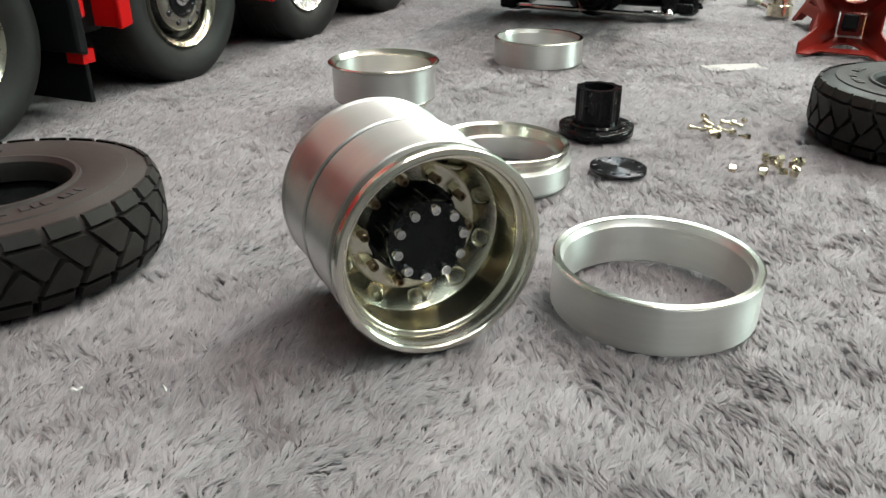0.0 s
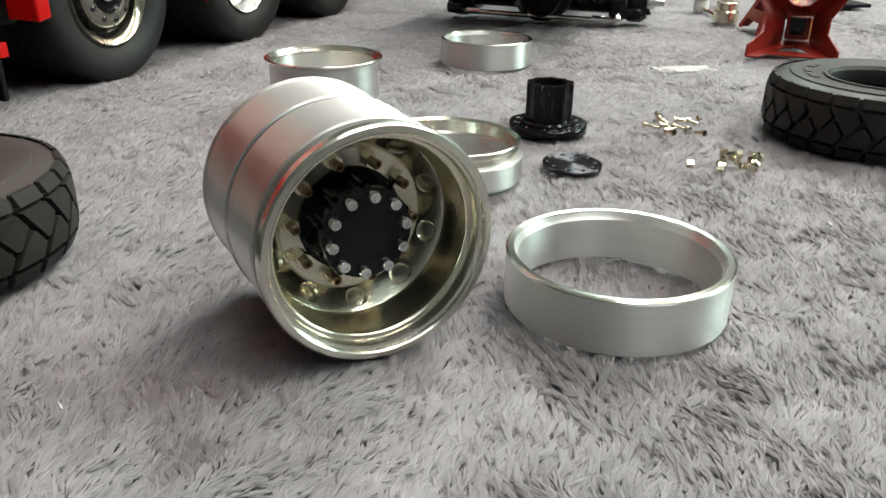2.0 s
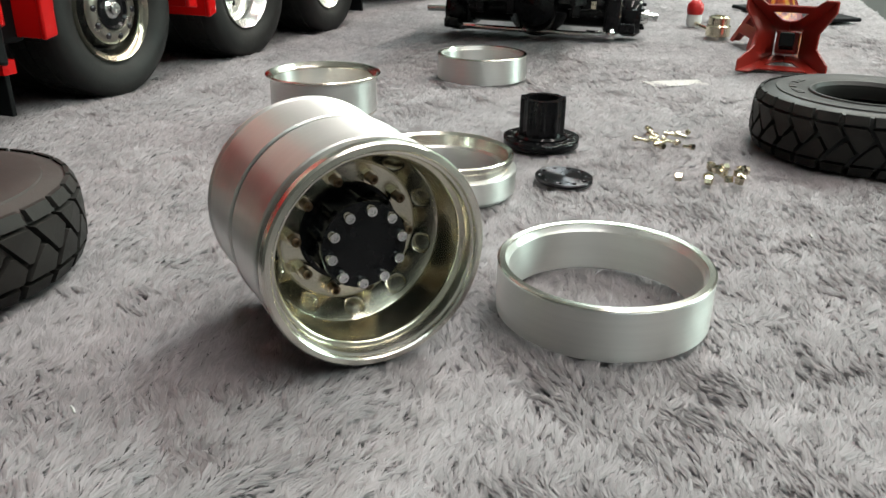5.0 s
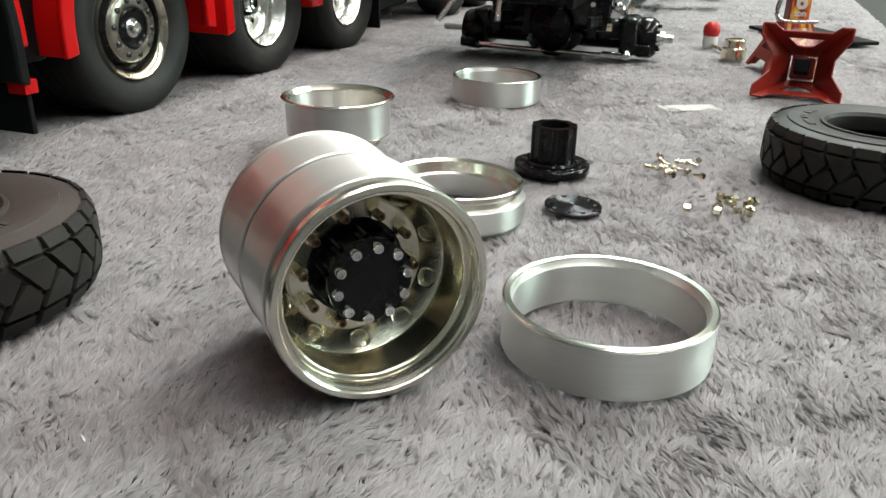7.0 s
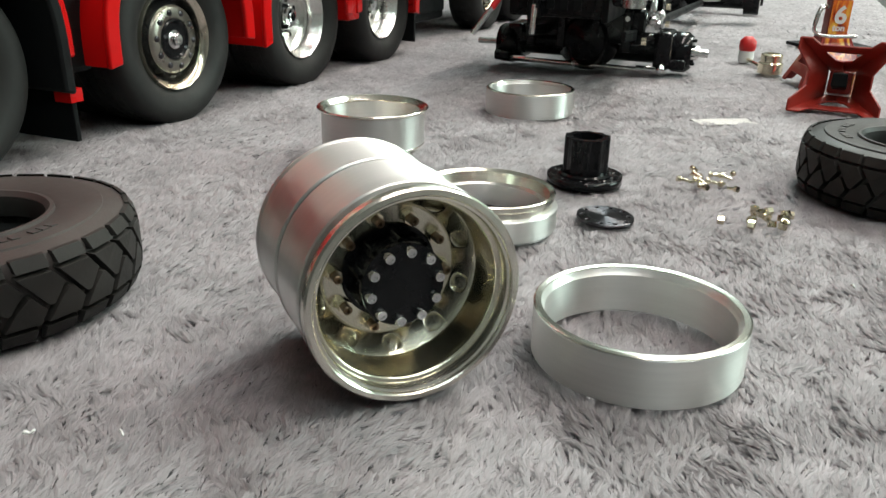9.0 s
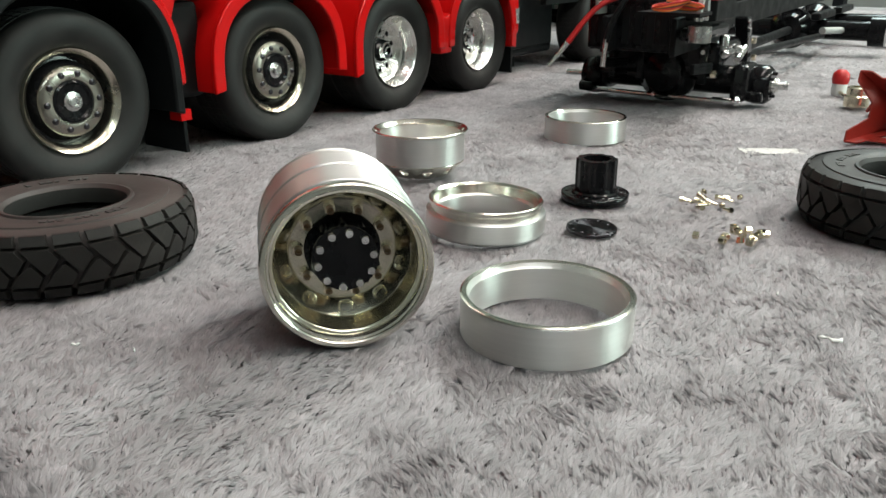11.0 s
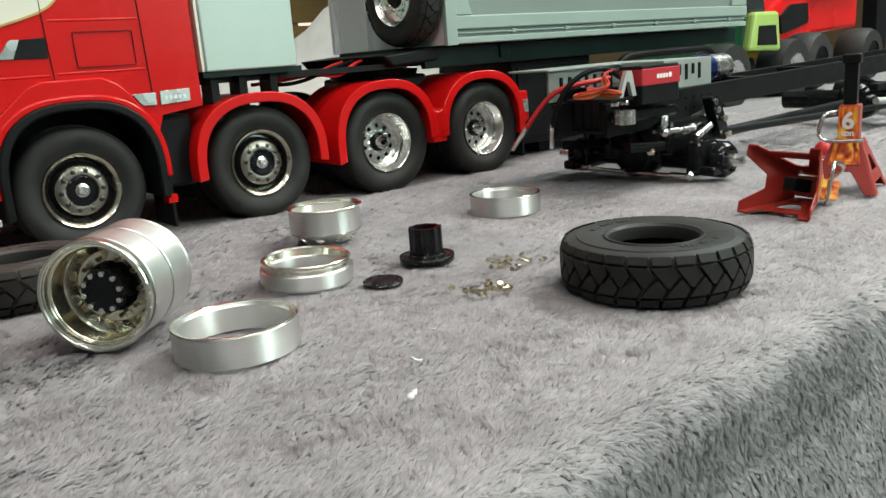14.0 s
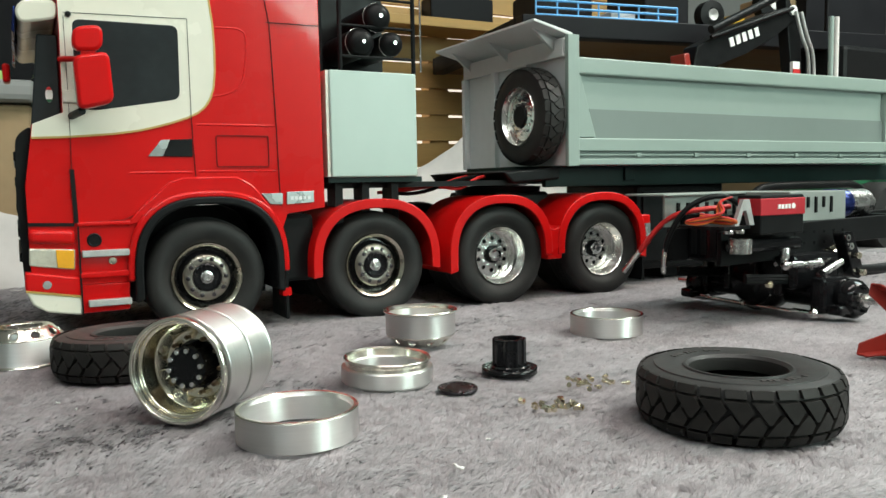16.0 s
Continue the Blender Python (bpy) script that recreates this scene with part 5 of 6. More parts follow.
for kx in range(5):
    part("vent_slot", box(0.4150 + 0.009 * kx, 0.4172 + 0.009 * kx, 0.0828, 0.0841, 0.0740 + 0.004 * (kx % 2), 0.0860), BLACK_PL, ch)
part("motor", lathe([(0.0001, 0), (0.0110, 0), (0.0118, 0.001), (0.0118, 0.022), (0.0001, 0.022)], 40, m=Matrix.Translation((0.478, 0.108, 0.0790)) @ Matrix.Rotation(radians(90), 4, "Y")), MOTOR_BLUE, ch, "dark blue motor can", 40)
part("motor_end", lathe([(0.0001, 0), (0.0115, 0), (0.0115, 0.026), (0.0060, 0.028), (0.0060, 0.036), (0.0001, 0.036)], 40, m=Matrix.Translation((0.500, 0.108, 0.0790)) @ Matrix.Rotation(radians(90), 4, "Y")), STEEL, ch, "bright motor end bell", 40)
# axle
part("axle_beam", rod((0.418, 0.048, 0.0160), (0.405, 0.168, 0.0185), 0.0105, 16), BLACK_AN, ch, "black axle housing", 50)
part("diff_housing", lathe([(0.0001, -0.022), (0.014, -0.019), (0.0225, -0.008), (0.0225, 0.008), (0.014, 0.019), (0.0001, 0.022)], 32, m=Matrix.Translation((0.404, 0.106, 0.0230)) @ Matrix.Rotation(radians(90), 4, "Y")), BLACK_AN, ch, "rounded black differential housing", 40)
for y, xx in ((0.044, 0.420), (0.166, 0.4045)):
    kn = part("steering_knuckle", lathe([(0.004, -0.007), (0.0125, -0.007), (0.0140, -0.004), (0.0140, 0.004), (0.0110, 0.008), (0.004, 0.008)], 28, m=Matrix.Translation((xx, y, 0.0145)) @ AX), BLACK_AN, ch, "black steering knuckle", 40)
    for k in range(5):
        a = 2 * math.pi * k / 5
        part("knuckle_bolt", rod((xx + 0.0085 * math.cos(a), y - 0.010, 0.0145 + 0.0085 * math.sin(a)), (xx + 0.0085 * math.cos(a), y - 0.006, 0.0145 + 0.0085 * math.sin(a)), 0.0012, 8), BLACK_PL, kn)
    part("knuckle_arm", box(xx - 0.020, xx - 0.004, y - 0.006, y + 0.006, 0.004, 0.0115), BLACK_AN, ch, bevel=0.002)
part("axle_stub", rod((0.420, 0.036, 0.0145), (0.4215, 0.0255, 0.0142), 0.0028), STEEL, ch, "bright axle stub")
part("stub_collar", rod((0.420, 0.0380, 0.0145), (0.4208, 0.0320, 0.0143), 0.0050, 20), SATIN, ch, "", 40)
part("axle_stub", rod((0.404, 0.172, 0.0150), (0.402, 0.190, 0.0150), 0.0022), STEEL, ch)
tr = part("tie_rod", rod((0.3930, 0.1640, 0.0050), (0.3932, 0.0555, 0.0040), 0.0018), SATIN, ch, "bright steel tie rod", 60)
for p, q in (((0.3930, 0.1660, 0.0055), (0.3930, 0.1500, 0.0054)), ((0.3932, 0.0535, 0.0045), (0.3932, 0.0700, 0.0047))):
    part("rod_end", rod(p, q, 0.0024, 12), CHROME, tr, "", 60)
    part("ball_joint", lathe([(0.0001, -0.0036), (0.0030, -0.0020), (0.0038, 0.0), (0.0030, 0.0024), (0.0018, 0.0040), (0.0001, 0.0045)], 16, m=Matrix.Translation(p)), CHROME, tr, "", 60)
dl = part("drag_link", rod((0.3700, 0.060, 0.0402), (0.4050, 0.058, 0.0392), 0.0017), STEEL, ch, "short steel drag link", 60)
part("link_post", lathe([(0.0001, 0), (0.0022, 0), (0.0022, 0.004), (0.0033, 0.005), (0.0033, 0.0115), (0.0028, 0.0122), (0.0001, 0.0122)], 20, m=Matrix.Translation((0.3700, 0.060, 0.0400))), STEEL, dl, "bright upright ball post", 40)
for x in (0.3700, 0.4050):
    part("link_end", lathe([(0.0001, -0.0034), (0.0028, -0.0020), (0.0036, 0.0), (0.0028, 0.0022), (0.0001, 0.0034)], 16, m=Matrix.Translation((x, 0.059, 0.0398))), STEEL, dl, "", 60)
part("link_sleeve", rod((0.3760, 0.0597, 0.0400), (0.3860, 0.0591, 0.0397), 0.0026, 12), STEEL, dl, "", 60)
part("link_sleeve", rod((0.3920, 0.0588, 0.0396), (0.4010, 0.0583, 0.0393), 0.0026, 12), STEEL, dl, "", 60)
for y in (0.072, 0.135):
    for k in range(3):
        part("leaf_spring", tube([(0.3450, y, 0.0290 + 0.002 * k), (0.405, y, 0.0240 + 0.0022 * k), (0.470 - 0.01 * k, y, 0.0310 + 0.002 * k)], 0.0016, 6), BLACK_PL, ch)
for x, z in ((0.3550, 0.0280), (0.4520, 0.0420), (0.4580, 0.0290)):
    part("gold_bolt", lathe([(0.0001, 0), (0.0026, 0), (0.0026, 0.003), (0.0001, 0.003)], 6, m=Matrix.Translation((x, 0.062, z)) @ AX), BRASSY, ch, "brass bolt head")
part("spring_hanger", prism(rounded([(0.4380, 0.0600), (0.4500, 0.0600), (0.4640, 0.0300), (0.4600, 0.0235), (0.4520, 0.0255), (0.4460, 0.0400)], 0.003), 0.0635, 0.0730), BLACK_AN, ch, "black drilled spring hanger", bevel=0.001)
for hx, hz in ((0.4430, 0.0555), (0.4470, 0.0490)):
    part("hanger_eye", lathe([(0.0012, 0), (0.0026, 0), (0.0026, 0.0012), (0.0012, 0.0012)], 16, m=Matrix.Translation((hx, 0.0635, hz)) @ AX), STEEL, ch)
for k in range(9):
    part("rail_print", box(0.3395 + 0.0046 * k, 0.3425 + 0.0046 * k, 0.0792, 0.0799, 0.0545, 0.0570), GREY, ch)
for k in range(7):
    for z in (0.0520, 0.0600):
        part("rail_hole", lathe([(0.0001, 0), (0.0010, 0), (0.0010, 0.0004), (0.0001, 0.0004)], 10, m=Matrix.Translation((0.395 + 0.011 * k, 0.0799, z)) @ AX), BLACK_AN, ch)
part("damper", rod((0.4120, 0.061, 0.0315), (0.4340, 0.062, 0.0385), 0.0026), STEEL, ch, "bright link rod", 60)
part("axle_carrier", box(0.388, 0.440, 0.066, 0.150, 0.0200, 0.0460), BLACK_AN, ch, "black axle carrier block", bevel=0.004)
for y in (0.074, 0.096, 0.120, 0.142):
    part("carrier_rib", box(0.3840, 0.3885, y, y + 0.006, 0.0160, 0.0440), BLACK_AN, ch, bevel=0.001)
    part("carrier_bolt", lathe([(0.0001, 0), (0.0018, 0), (0.0018, 0.0016), (0.0001, 0.0016)], 6, m=Matrix.Translation((0.3838, y + 0.003, 0.0385)) @ Matrix.Rotation(radians(-90), 4, "Y")), STEEL, ch)
for y in (0.054, 0.160):
    part("kingpin_yoke", box(0.396, 0.424, y - 0.006, y + 0.006, 0.004, 0.030), BLACK_AN, ch, bevel=0.003)
for x, y in ((0.352, 0.0845), (0.366, 0.0845), (0.380, 0.0845), (0.394, 0.0845)):
    for z in (0.048, 0.058, 0.067):
        part("block_screw", lathe([(0.0001, 0), (0.0013, 0), (0.0013, 0.0010), (0.0001, 0.0010)], 8, m=Matrix.Translation((x, y + 0.0014, z)) @ AX), STEEL if z == 0.067 else BLACK_PL, ch)
part("propeller_shaft", rod((0.470, 0.100, 0.022), (0.860, 0.104, 0.026), 0.0045, 14), BLACK_PL, ch, "", 60)
part("lower_bar", rod((0.455, 0.066, 0.031), (0.800, 0.070, 0.020), 0.0032, 10), BLACK_PL, ch, "", 60)
for x in (0.80, 0.93):
    rx = part("rear_axle", rod((x, 0.020, 0.026), (x, 0.190, 0.026), 0.0105, 18), BLACK_AN, ch, "black rear axle housing", 50)
    part("rear_diff", lathe([(0.0001, -0.024), (0.014, -0.020), (0.022, -0.008), (0.022, 0.008), (0.014, 0.020), (0.0001, 0.024)], 32, m=Matrix.Translation((x, 0.104, 0.026)) @ Matrix.Rotation(radians(90), 4, "Y")), BLACK_AN, rx, "", 40)
    part("hub_end", rod((x, 0.008, 0.026), (x, 0.024, 0.026), 0.016, 24), BLACK_AN, rx, "", 40)
    part("spring_pack", box(x - 0.045, x + 0.045, 0.068, 0.078, 0.038, 0.046), BLACK_PL, rx, bevel=0.002)
part("grey_link", rod((0.730, 0.060, 0.030), (0.800, 0.050, 0.026), 0.0035), STEPGREY, ch, "", 60)
# cables with plugs
part("red_cable", tube([(0.372, 0.110, 0.080), (0.345, 0.118, 0.078), (0.338, 0.130, 0.075), (0.331, 0.140, 0.067), (0.3225, 0.1528, 0.0460)], 0.0020), WIRE_RED, ch, "red motor cable", 60)
part("cable_plug", rod((0.3228, 0.1524, 0.0468), (0.3160, 0.1630, 0.0300), 0.0019), CHROME, ch, "bright bullet plug", 60)
part("black_cable", tube([(0.378, 0.104, 0.080), (0.352, 0.100, 0.0905), (0.330, 0.112, 0.082), (0.322, 0.122, 0.060), (0.321, 0.124, 0.048)], 0.0020), BLACK_PL, ch, "black motor cable", 60)
part("cable_plug", rod((0.321, 0.124, 0.050), (0.3205, 0.1250, 0.032), 0.0019), CHROME, ch, "bright bullet plug", 60)
for k in range(5):
    c = (WIRE_ORANGE, WIRE_RED, WIRE_BROWN)[k % 3]
    part("servo_wire", tube([(0.338, 0.078, 0.088), (0.326, 0.080, 0.085), (0.318, 0.072 - 0.002 * k, 0.074 + 0.001 * k), (0.306, 0.076, 0.070 + 0.0012 * k), (0.302, 0.088, 0.071),
                             (0.314, 0.090, 0.0735), (0.322, 0.072, 0.070 + 0.0012 * k), (0.328, 0.064, 0.0705), (0.322, 0.062, 0.0740), (0.312, 0.082, 0.073 + 0.001 * k)], 0.0009, 6), c, ch, "", 60)

# ---- jack stands ----
def jack_stand(m, label, raised=True):
    """A four-footed stand: flared foot, square neck, post. Local z up, opening of the foot along -z."""
    j = thing("jack_stand", label, "jack stand", m, "toy jack stands")
    n, sl = 0.0076, 0.0360
    for rot in (0, 90, 180, 270):
        b, off = (0.0205, 0.0235) if rot in (0, 180) else (0.0235, 0.0205)
        notch = [(-n, sl), (-b, 0), (-b + 0.0065, 0), (-0.0042, 0.43 * sl), (0.0042, 0.43 * sl), (b - 0.0065, 0), (b, 0), (n, sl)]
        windowed = [(0, sl), (-n, sl), (-b, 0), (-b + 0.0065, 0), (-b + 0.0110, 0.20 * sl), (b - 0.0110, 0.20 * sl), (b - 0.0065, 0), (b, 0), (n, sl), (0.00002, sl),
                    (0.00002, 0.70 * sl), (0.0042, 0.66 * sl), (0.0095, 0.40 * sl), (-0.0095, 0.40 * sl), (-0.0042, 0.66 * sl), (0, 0.70 * sl)]
        q = Matrix.Rotation(radians(rot), 4, "Z") @ Matrix.Translation((0, -off, 0)) @ Matrix.Rotation(-math.asin((off - n) / sl), 4, "X")
        bm = prism(notch if rot in (0, 180) else windowed, -0.0006, 0.0006)
        bmesh.ops.transform(bm, matrix=q, verts=bm.verts)
        leg = part("leg_plate", bm, JACK_RED, j, "red enamel leg plate", bevel=0.0004)
        if rot in (0, 180):
            fl = prism([(-0.0094, 0.56 * sl), (0.0094, 0.56 * sl), (n - 0.0006, 0.985 * sl), (-n + 0.0006, 0.985 * sl)], -0.0011, -0.0006)
            bmesh.ops.transform(fl, matrix=q, verts=fl.verts)
            part("flame_print", fl, FLAME, leg, "orange flame print")
    neck = part("neck", box(-0.0063, 0.0063, -0.0063, 0.0063, 0.0290, 0.0560), JACK_RED, j, "red square neck", bevel=0.001)
    part("flame_print", box(-0.0059, 0.0059, -0.0069, -0.0062, 0.0300, 0.0550), FLAME, neck, "orange flame print")
    dz = 0 if raised else -0.030
    part("post", box(-0.0040, 0.0040, -0.0040, 0.0040, 0.0180 if raised else 0.0120, 0.0820 + dz), BLACK_PL, j, "black square lifting post", bevel=0.0008)
    part("saddle", box(-0.0054, 0.0054, -0.0050, 0.0050, 0.0822 + dz, 0.0880 + dz), BLACK_PL, j, "black saddle", bevel=0.001)
    part("handle", tube([(-0.008, -0.004, 0.051), (-0.0135, -0.010, 0.051), (-0.016, -0.012, 0.044), (-0.0165, -0.012, 0.036), (-0.012, -0.013, 0.033), (0.010, -0.0125, 0.0335)], 0.0014), STEEL, j, "bent bright wire handle", 60)
    return j, neck


j1, neck1 = jack_stand(pose(0.4170, -0.0510, 0.0, 0, 0, -75), "red flame-printed toy jack stand standing upright")
for txt, size, z in (("6", 0.0150, 0.0410), ("ton", 0.0055, 0.0362)):
    cu = bpy.data.curves.new("print", "FONT")
    cu.body, cu.size, cu.align_x, cu.extrude, cu.offset = txt, size, "CENTER", 0.0002, size * 0.03
    cu.materials.append(WHITE_PRINT)
    o = new("printed_sign", cu)
    o.parent = neck1
    o.matrix_basis = Matrix.Translation((0, -0.0072, z)) @ Matrix.Rotation(radians(90), 4, "X")
j2, neck2 = jack_stand(pose(0.3265, -0.0500, 0.0250), "red toy jack stand lying on its side on carpet", False)
j2.matrix_basis = Matrix.Translation((0.3205, -0.0530, 0.0200)) @ Matrix.Rotation(radians(-6), 4, "Z") @ Matrix.Rotation(radians(104), 4, "Y")

# small odds and ends on the far carpet
o = thing("marker_pen", "small red and white capped marker tool", "tool", pose(0.498, 0.003, 0.0045, 0, 0, 15))
o.scale = (0.75, 0.75, 0.75)
part("cap", lathe([(0.0001, 0.006), (0.0075, 0.006), (0.0085, 0.010), (0.0080, 0.016), (0.0040, 0.020), (0.0001, 0.0205)], 24), WIRE_RED, o, "red rounded cap", 50)
part("collar", lathe([(0.0001, -0.006), (0.0070, -0.006), (0.0078, 0.0), (0.0072, 0.006), (0.0001, 0.006)], 24), WHITE_PRINT, o, "white collar", 50)
part("tip", rod((-0.004, 0, -0.002), (-0.036, -0.006, -0.004), 0.0018), BRASSY, o)
o = thing("brass_coupling", "knurled golden brass coupling on the carpet", "coupling", pose(0.452, -0.016, 0.0, 0, 0, 20))
part("body", lathe([(0.004, 0), (0.0085, 0), (0.0085, 0.007), (0.0075, 0.008), (0.0075, 0.013), (0.0060, 0.014), (0.004, 0.014)], 24), BRASSY, o, "", 30)
o = part("dark_plate", box(-0.05, 0.05, -0.03, 0.03, 0, 0.003), SHELF, None, "", bevel=0.001)
o.matrix_basis = pose(0.60, -0.075, 0.001, 0, 0, 30)
tagged(o, "flat dark plastic plate lying on carpet", "plate")

# ---- background ----
def board_wall():
    wl = thing("slatted_crate", "pale wooden slatted crate behind the truck", "crate")
    for k in range(11):
        part("slat", box(0.05, 1.5, 1.30, 1.315, -0.0386 + k * 0.0597, 0.0146 + k * 0.0597), WOOD, wl)
    # Added sheet that glows by itself, so the slat gaps look bright.
    part("gap_glow_sheet", box(0.05, 1.5, 1.36, 1.37, -0.10, 0.62), GLOW, wl, "self-glowing sheet added to brighten the gaps between slats")
    for x in (0.10, 0.75, 1.42):
        part("crate_post", box(x, x + 0.05, 1.3155, 1.355, -0.4, 0.62), WOOD, wl)
    return wl


board_wall()
RACK = pose(0.659, 0.800, 0, 0, 0, -9.5)
rack = thing("storage_rack", "dark steel storage rack with loaded shelves", "rack", RACK)
part("front_beam", box(0, 2.6, 0, 0.03, 0.345, 0.380), SHELF, rack, "dark steel front beam", bevel=0.002)
part("side_beam", box(0, 0.03, 0.031, 0.48, 0.345, 0.380), SHELF, rack, "dark steel side beam", bevel=0.002)
part("shelf_board", box(0.031, 2.6, 0.031, 0.60, 0.352, 0.374), BROWN_IN, rack, "brown shelf board")
part("back_panel", box(0.35, 2.6, 0.58, 0.60, -0.10, 0.345), BROWN_IN, rack, "brown back panel")
for x in (0.62, 1.4, 2.55):
    part("upright", box(x, x + 0.045, 0.032, 0.07, -0.85, 1.2), SHELF, rack)
part("upper_beam", box(0, 2.6, 0, 0.03, 0.78, 0.83), SHELF, rack)
bk = thing("wire_basket", "blue wire basket standing on the rack shelf", "basket", RACK @ Matrix.Translation((0.03, 0.012, 0.381)))
for k in range(8):
    part("wire", rod((0.040 * k, 0, 0), (0.040 * k, 0, 0.026), 0.0018, 6), BLUE, bk)
for z in (0.002, 0.014, 0.026):
    part("rail", rod((0, 0, z), (0.28, 0, z), 0.0022, 6), BLUE, bk)
part("dark_box", box(0.01, 0.12, 0.02, 0.12, 0.0, 0.05), SHELF, bk, "dark box in the basket", bevel=0.004)
part("pale_box", box(0.15, 0.20, 0.01, 0.06, 0.0, 0.018), PAPER, bk, "pale box in the basket", bevel=0.002)
for x, z, r in ((0.385, 0.400, 0.026), (0.525, 0.430, 0.036)):
    w = thing("loose_model_wheel", "black model wheel with a pale rim", "wheel", RACK @ pose(x, 0.02, z, 90, 0, 0), "wheels on the shelf")
    part("tyre", lathe([(r * 0.45, -0.012), (r, -0.010), (r, 0.010), (r * 0.45, 0.012)], 32), BLACK_PL, w, "", 40)
    part("rim", lathe([(0.0001, -0.004), (r * 0.40, -0.010), (r * 0.40, 0.013), (0.0001, 0.009)], 24), STEPGREY, w, "", 40)
for x, y, w_, h_, mt, lb in ((0.430, 0.01, 0.028, 0.022, YELLOW, "yellow"), (0.60, 0.06, 0.09, 0.09, CARD, "brown cardboard"), (0.30, 0.10, 0.10, 0.10, SHELF, "black plastic"), (0.72, 0.08, 0.16, 0.14, SHELF, "black plastic"),
                             (0.95, 0.05, 0.12, 0.10, CLOTH, "whitish"), (1.12, 0.06, 0.3, 0.16, SHELF, "black plastic")):
    b = part("storage_box", box(x, x + w_, y, y + 0.14, 0.3815, 0.3815 + h_), mt, None, "", bevel=0.004)
    b.matrix_basis = RACK
    tagged(b, lb + " box standing on the rack shelf", "box", "boxes on the shelf")
dt = tagged(part("radio_set", box(-0.03, 0.12, 0, 0.06, 0, 0.055), SHELF, None, "", bevel=0.004), "small dark radio set on a wooden ledge", "radio")
dt.matrix_basis = pose(0.74, 1.22, 0.452, 0, 0, -6)
lg = tagged(part("wooden_ledge", box(-0.25, 0.35, -0.03, 0.08, -0.02, 0.0), WOOD, None, "", bevel=0.002), "wooden ledge fixed to the slatted crate", "ledge")
lg.matrix_basis = pose(0.74, 1.215, 0.452)
# excavator in front of the rack
ex = thing("model_excavator", "black model excavator with raised arm", "model excavator", pose(-0.016, 0, -0.009))
part("boom", prism([(0.8980, 0.290), (0.9080, 0.326), (0.9935, 0.365), (1.080, 0.394), (1.128, 0.408), (1.155, 0.392), (1.090, 0.352), (1.022, 0.320), (0.9476, 0.294), (0.930, 0.262), (0.915, 0.262)], 0.640, 0.672), BLACK_PL, ex, "black excavator boom", bevel=0.002)
for k in range(5):
    o = part("boom_bar", box(-0.0050, 0.0050, -0.001, 0.0005, -0.0075, 0.0075), WHITE_PRINT, ex)
    o.matrix_basis = Matrix.Translation((0.985 + 0.0150 * k, 0.6390, 0.3375 + 0.0052 * k)) @ Matrix.Rotation(radians(-19), 4, "Y")
part("boom_cylinder", rod((0.93, 0.632, 0.352), (1.10, 0.632, 0.425), 0.007), BLACK_PL, ex, "", 60)
part("cylinder_rod", rod((0.93, 0.632, 0.340), (1.13, 0.634, 0.404), 0.0035), BLACK_PL, ex, "", 60)
part("pivot_pin", lathe([(0.0001, 0), (0.009, 0), (0.009, 0.004), (0.0001, 0.004)], 20, m=Matrix.Translation((1.136, 0.640, 0.402)) @ AX), WHITE_PRINT, ex)
part("dipper_arm", prism([(1.125, 0.425), (1.165, 0.400), (1.175, 0.24), (1.150, 0.24)], 0.645, 0.667), BLACK_PL, ex, bevel=0.002)
part("bucket_mount", prism([(0.878, 0.312), (0.890, 0.314), (0.900, 0.262), (0.886, 0.262)], 0.640, 0.672), JACK_RED, ex, bevel=0.002)
for dx in (0, 0.014):
    part("hose", tube([(1.138 + dx, 0.634, 0.40), (1.150 + dx, 0.630, 0.355), (1.170 + dx, 0.630, 0.325), (1.172 + dx, 0.632, 0.24)], 0.0032), STEPGREY, ex, "", 60)
part("cab", box(1.31, 1.48, 0.66, 0.76, 0.059, 0.36), BLACK_PL, ex, "black excavator cab", bevel=0.01)
part("track", box(1.10, 1.50, 0.60, 0.75, 0.009, 0.069), BLACK_PL, ex, bevel=0.02)
part("striped_marker", box(1.125, 1.143, 0.628, 0.634, 0.24, 0.312), WHITE_PRINT, ex)
for k in range(3):
    part("red_stripe", box(1.1245, 1.1435, 0.6272, 0.628, 0.250 + 0.02 * k, 0.259 + 0.02 * k), WIRE_RED, ex)
for x, c in ((1.150, MINT), (1.164, CLOTH)):
    p = tagged(part("upright_tube", rod((x, 0.585, 0.0), (x, 0.585, 0.375), 0.0045), c, None, "", 60), "tall thin coloured tube standing upright", "tube", "upright tubes")
# tractor and red vehicle at the far right
tx = thing("model_tractor", "green model tractor with lime bonnet", "model tractor", pose(-0.012, 0, -0.012))
part("bonnet", prism([(1.10, 0.090), (1.20, 0.086), (1.190, 0.150), (1.115, 0.150)], 0.400, 0.416), LIME, tx, "lime green bonnet", bevel=0.005)
part("hood", prism([(1.108, 0.092), (1.192, 0.090), (1.184, 0.146), (1.120, 0.146)], 0.4162, 0.4708), GREEN, tx, "dark green hood", bevel=0.006)
part("grille", prism([(1.122, 0.098), (1.184, 0.096), (1.178, 0.128), (1.126, 0.128)], 0.3985, 0.4005), BLACK_PL, tx, "black front grille")
part("cab", prism([(1.105, 0.150), (1.205, 0.150), (1.185, 0.235), (1.125, 0.235)], 0.43, 0.53), GLASS_DK, tx, "dark glazed cab", bevel=0.006)
part("body", box(1.06, 1.22, 0.471, 0.60, 0.04, 0.14), GREEN, tx, "green tractor body", bevel=0.01)
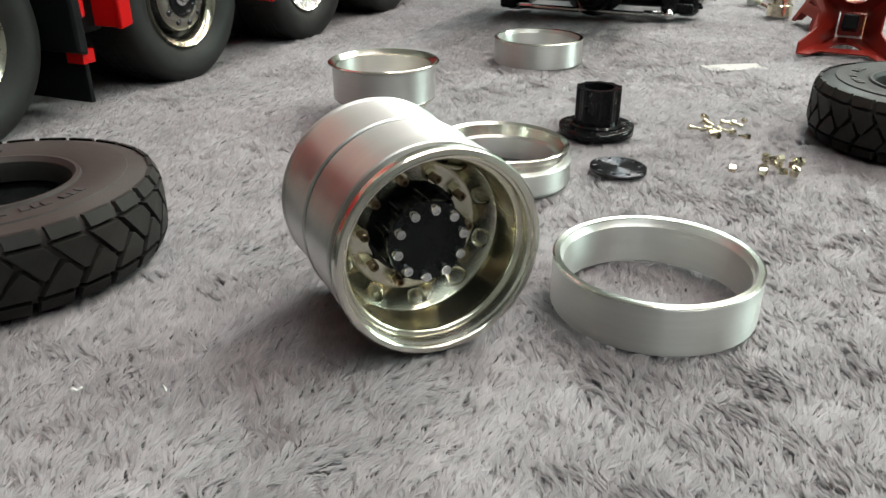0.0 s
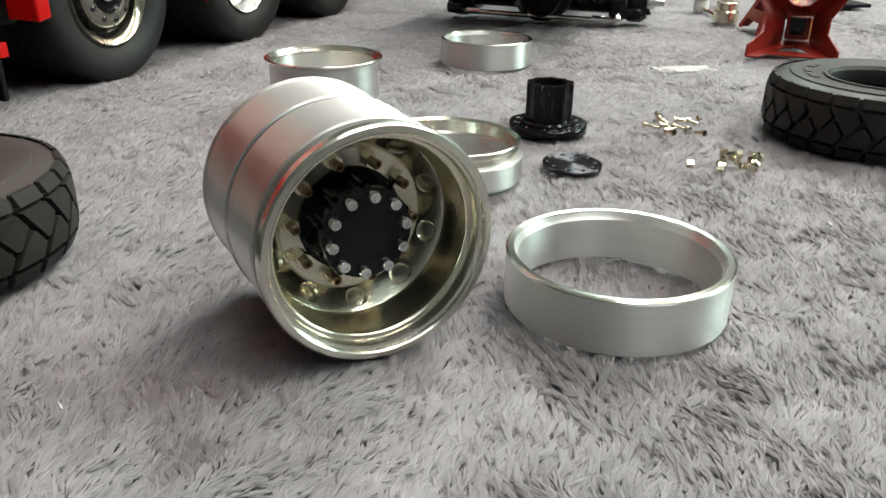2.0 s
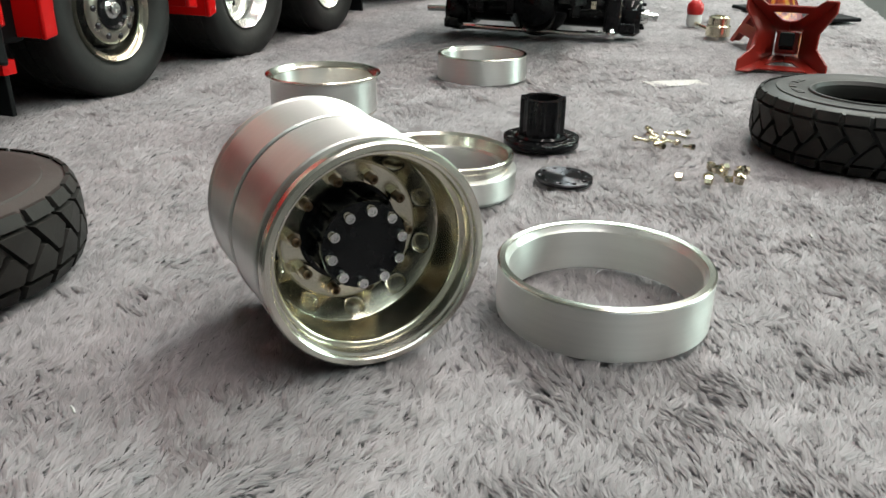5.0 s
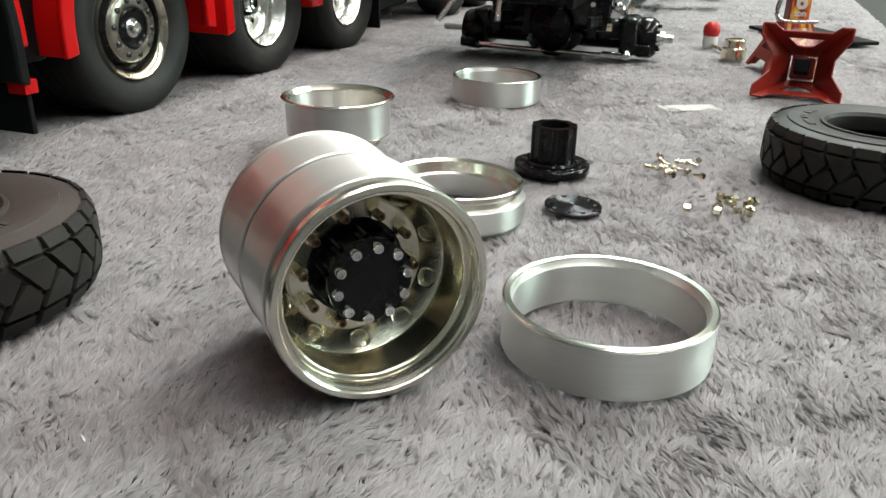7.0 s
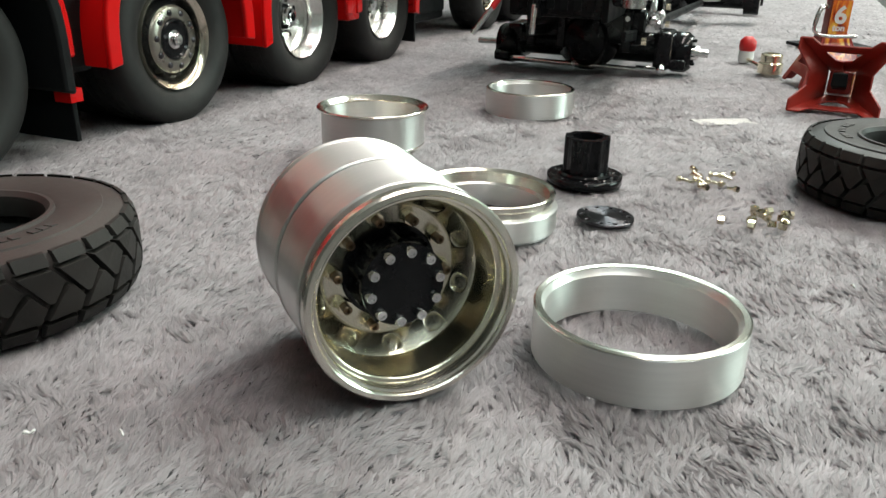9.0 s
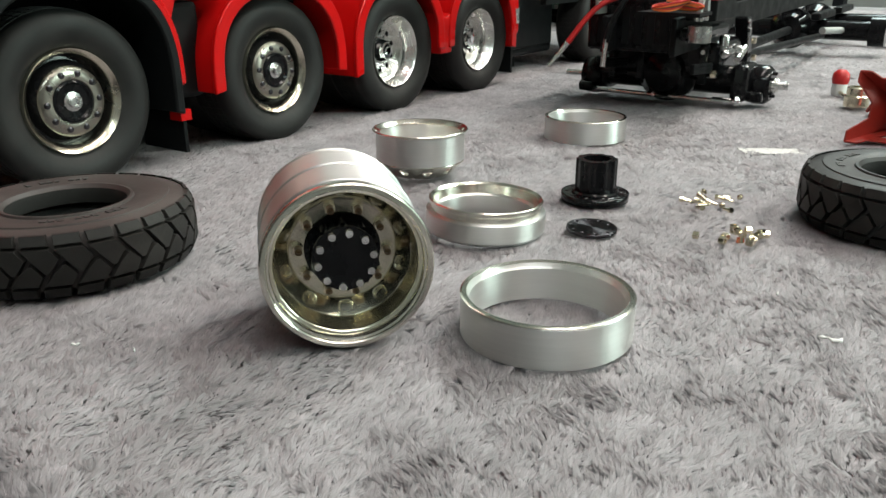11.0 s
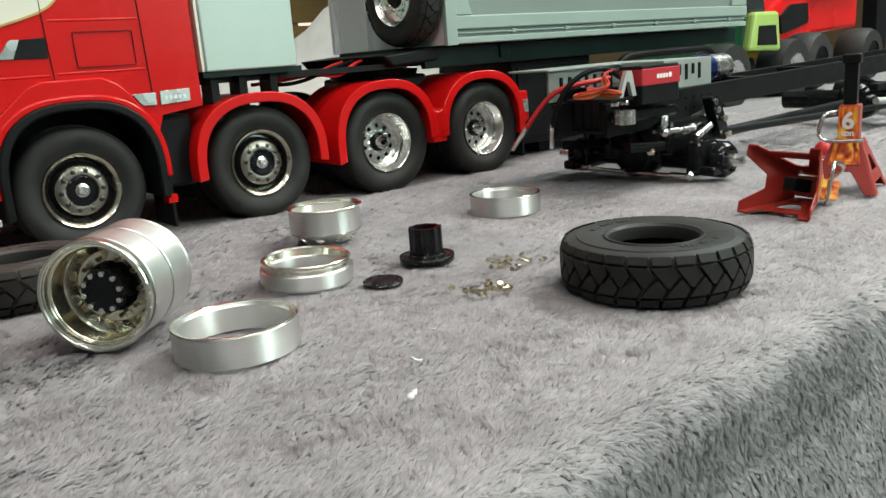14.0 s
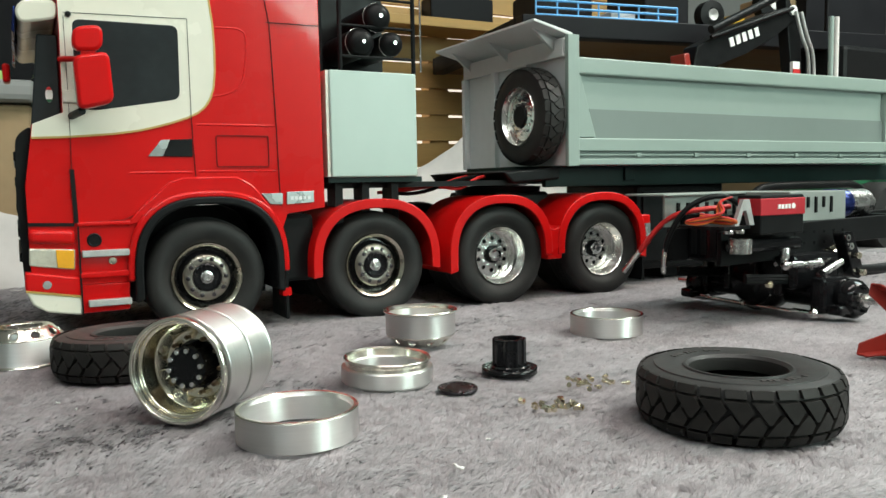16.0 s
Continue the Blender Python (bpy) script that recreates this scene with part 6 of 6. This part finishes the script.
for x, y, r in ((1.05, 0.42, 0.052), (1.245, 0.42, 0.052)):
    w = part("wheel", lathe([(r * 0.5, -0.025), (r * 0.94, -0.024), (r, -0.014), (r, 0.014), (r * 0.94, 0.024), (r * 0.5, 0.025)], 40, m=Matrix.Translation((x, y, r)) @ AX), RUBBER_TRUCK, tx, "", 40)
    part("rim", lathe([(0.0001, 0.010), (r * 0.5, 0.022), (r * 0.52, 0.0265), (r * 0.44, 0.0265), (0.0001, 0.016)], 32, m=Matrix.Translation((x, y, r)) @ AX), STEEL, w, "", 40)
rv = thing("model_crawler", "red model off-road vehicle behind the tractor", "model vehicle", pose(-0.010, 0, -0.033))
part("body", prism([(1.285, 0.105), (1.42, 0.128), (1.62, 0.135), (1.62, 0.215), (1.50, 0.226), (1.33, 0.205), (1.262, 0.172)], 0.46, 0.62), RED, rv, "red bodywork", bevel=0.008)
part("window", prism(rounded([(1.305, 0.132), (1.405, 0.150), (1.400, 0.186), (1.335, 0.184), (1.300, 0.164)], 0.006), 0.456, 0.462), BLACK_PL, rv, "black side window")
part("sill", prism([(1.290, 0.094), (1.425, 0.118), (1.425, 0.132), (1.290, 0.108)], 0.452, 0.60), YELLOW, rv, "yellow sill", bevel=0.003)
part("roof_bar", prism([(1.40, 0.208), (1.60, 0.216), (1.60, 0.204), (1.40, 0.196)], 0.445, 0.458), BLACK_PL, rv, "black roof bar", bevel=0.003)
for k in range(6):
    part("name_bar", box(1.315 + 0.012 * k, 1.323 + 0.012 * k, 0.4575, 0.4590, 0.193 + 0.0016 * k, 0.202 + 0.0016 * k), WHITE_PRINT, rv)
for x in (1.345, 1.56):
    w = part("wheel", lathe([(0.026, -0.03), (0.046, -0.028), (0.051, -0.018), (0.052, 0.0), (0.051, 0.018), (0.046, 0.028), (0.026, 0.03)], 40, m=Matrix.Translation((x, 0.43, 0.081)) @ AX), RUBBER_TRUCK, rv, "", 40)
    part("rim", lathe([(0.0001, 0.012), (0.022, 0.020), (0.028, 0.029), (0.030, 0.026), (0.028, -0.02), (0.0001, -0.02)], 32, m=Matrix.Translation((x, 0.43, 0.081)) @ AX), BLACK_AN, w, "black rim", 40)
# things left of and behind the cab
o = tagged(part("cardboard_box", box(-0.65, -0.02, 1.05, 1.35, -0.20, 0.232), CARD, None, "", bevel=0.006), "brown cardboard box beyond the bench", "box")
lid = tagged(part("grey_lid", box(-0.62, -0.05, 1.02, 1.34, 0.234, 0.266), WALL, None, "", bevel=0.01), "flat grey lid lying on a cardboard box", "lid")
o = tagged(part("green_cap", lathe([(0.0001, 0), (0.016, 0), (0.017, 0.012), (0.015, 0.020), (0.0001, 0.022)], 24, m=Matrix.Translation((-0.115, 1.10, 0.266))), LIME, None, "", 40), "small lime green cap on the grey lid", "cap")
bm = bmesh.new()
rng = random.Random(8)
g = []
for i in range(31):
    x = -0.45 + 1.45 * i / 30
    top = 0.10 + 0.05 * math.sin(i * 0.40 + 0.9) if x < 0.46 else min(0.23, 0.118 + max(0, x - 0.53) * 0.62)
    g.append([bm.verts.new((x + rng.uniform(-0.01, 0.01), 0.92 + 0.06 * j / 7 + 0.012 * math.sin(i * 1.3 + j * 0.9), -0.07 + (top + 0.07) * j / 7 + rng.uniform(-0.004, 0.004))) for j in range(8)])
for i in range(30):
    for j in range(7):
        bm.faces.new((g[i][j], g[i + 1][j], g[i + 1][j + 1], g[i][j + 1]))
o = tagged(part("white_cloth", bm, CLOTH, None, "", 80, 0, 0.004), "crumpled white cloth heaped behind the bench", "cloth")
o = tagged(part("black_case", box(-0.9, 0.9, 0.70, 0.88, -0.30, -0.055), SHELF, None, "", bevel=0.01), "low black case behind the bench", "case")
o = tagged(part("dark_cabinet", box(-1.6, -0.02, 1.50, 1.80, -0.85, 1.3), SHELF, None, "", bevel=0.01), "dark brown cabinet behind the cardboard box", "cabinet")
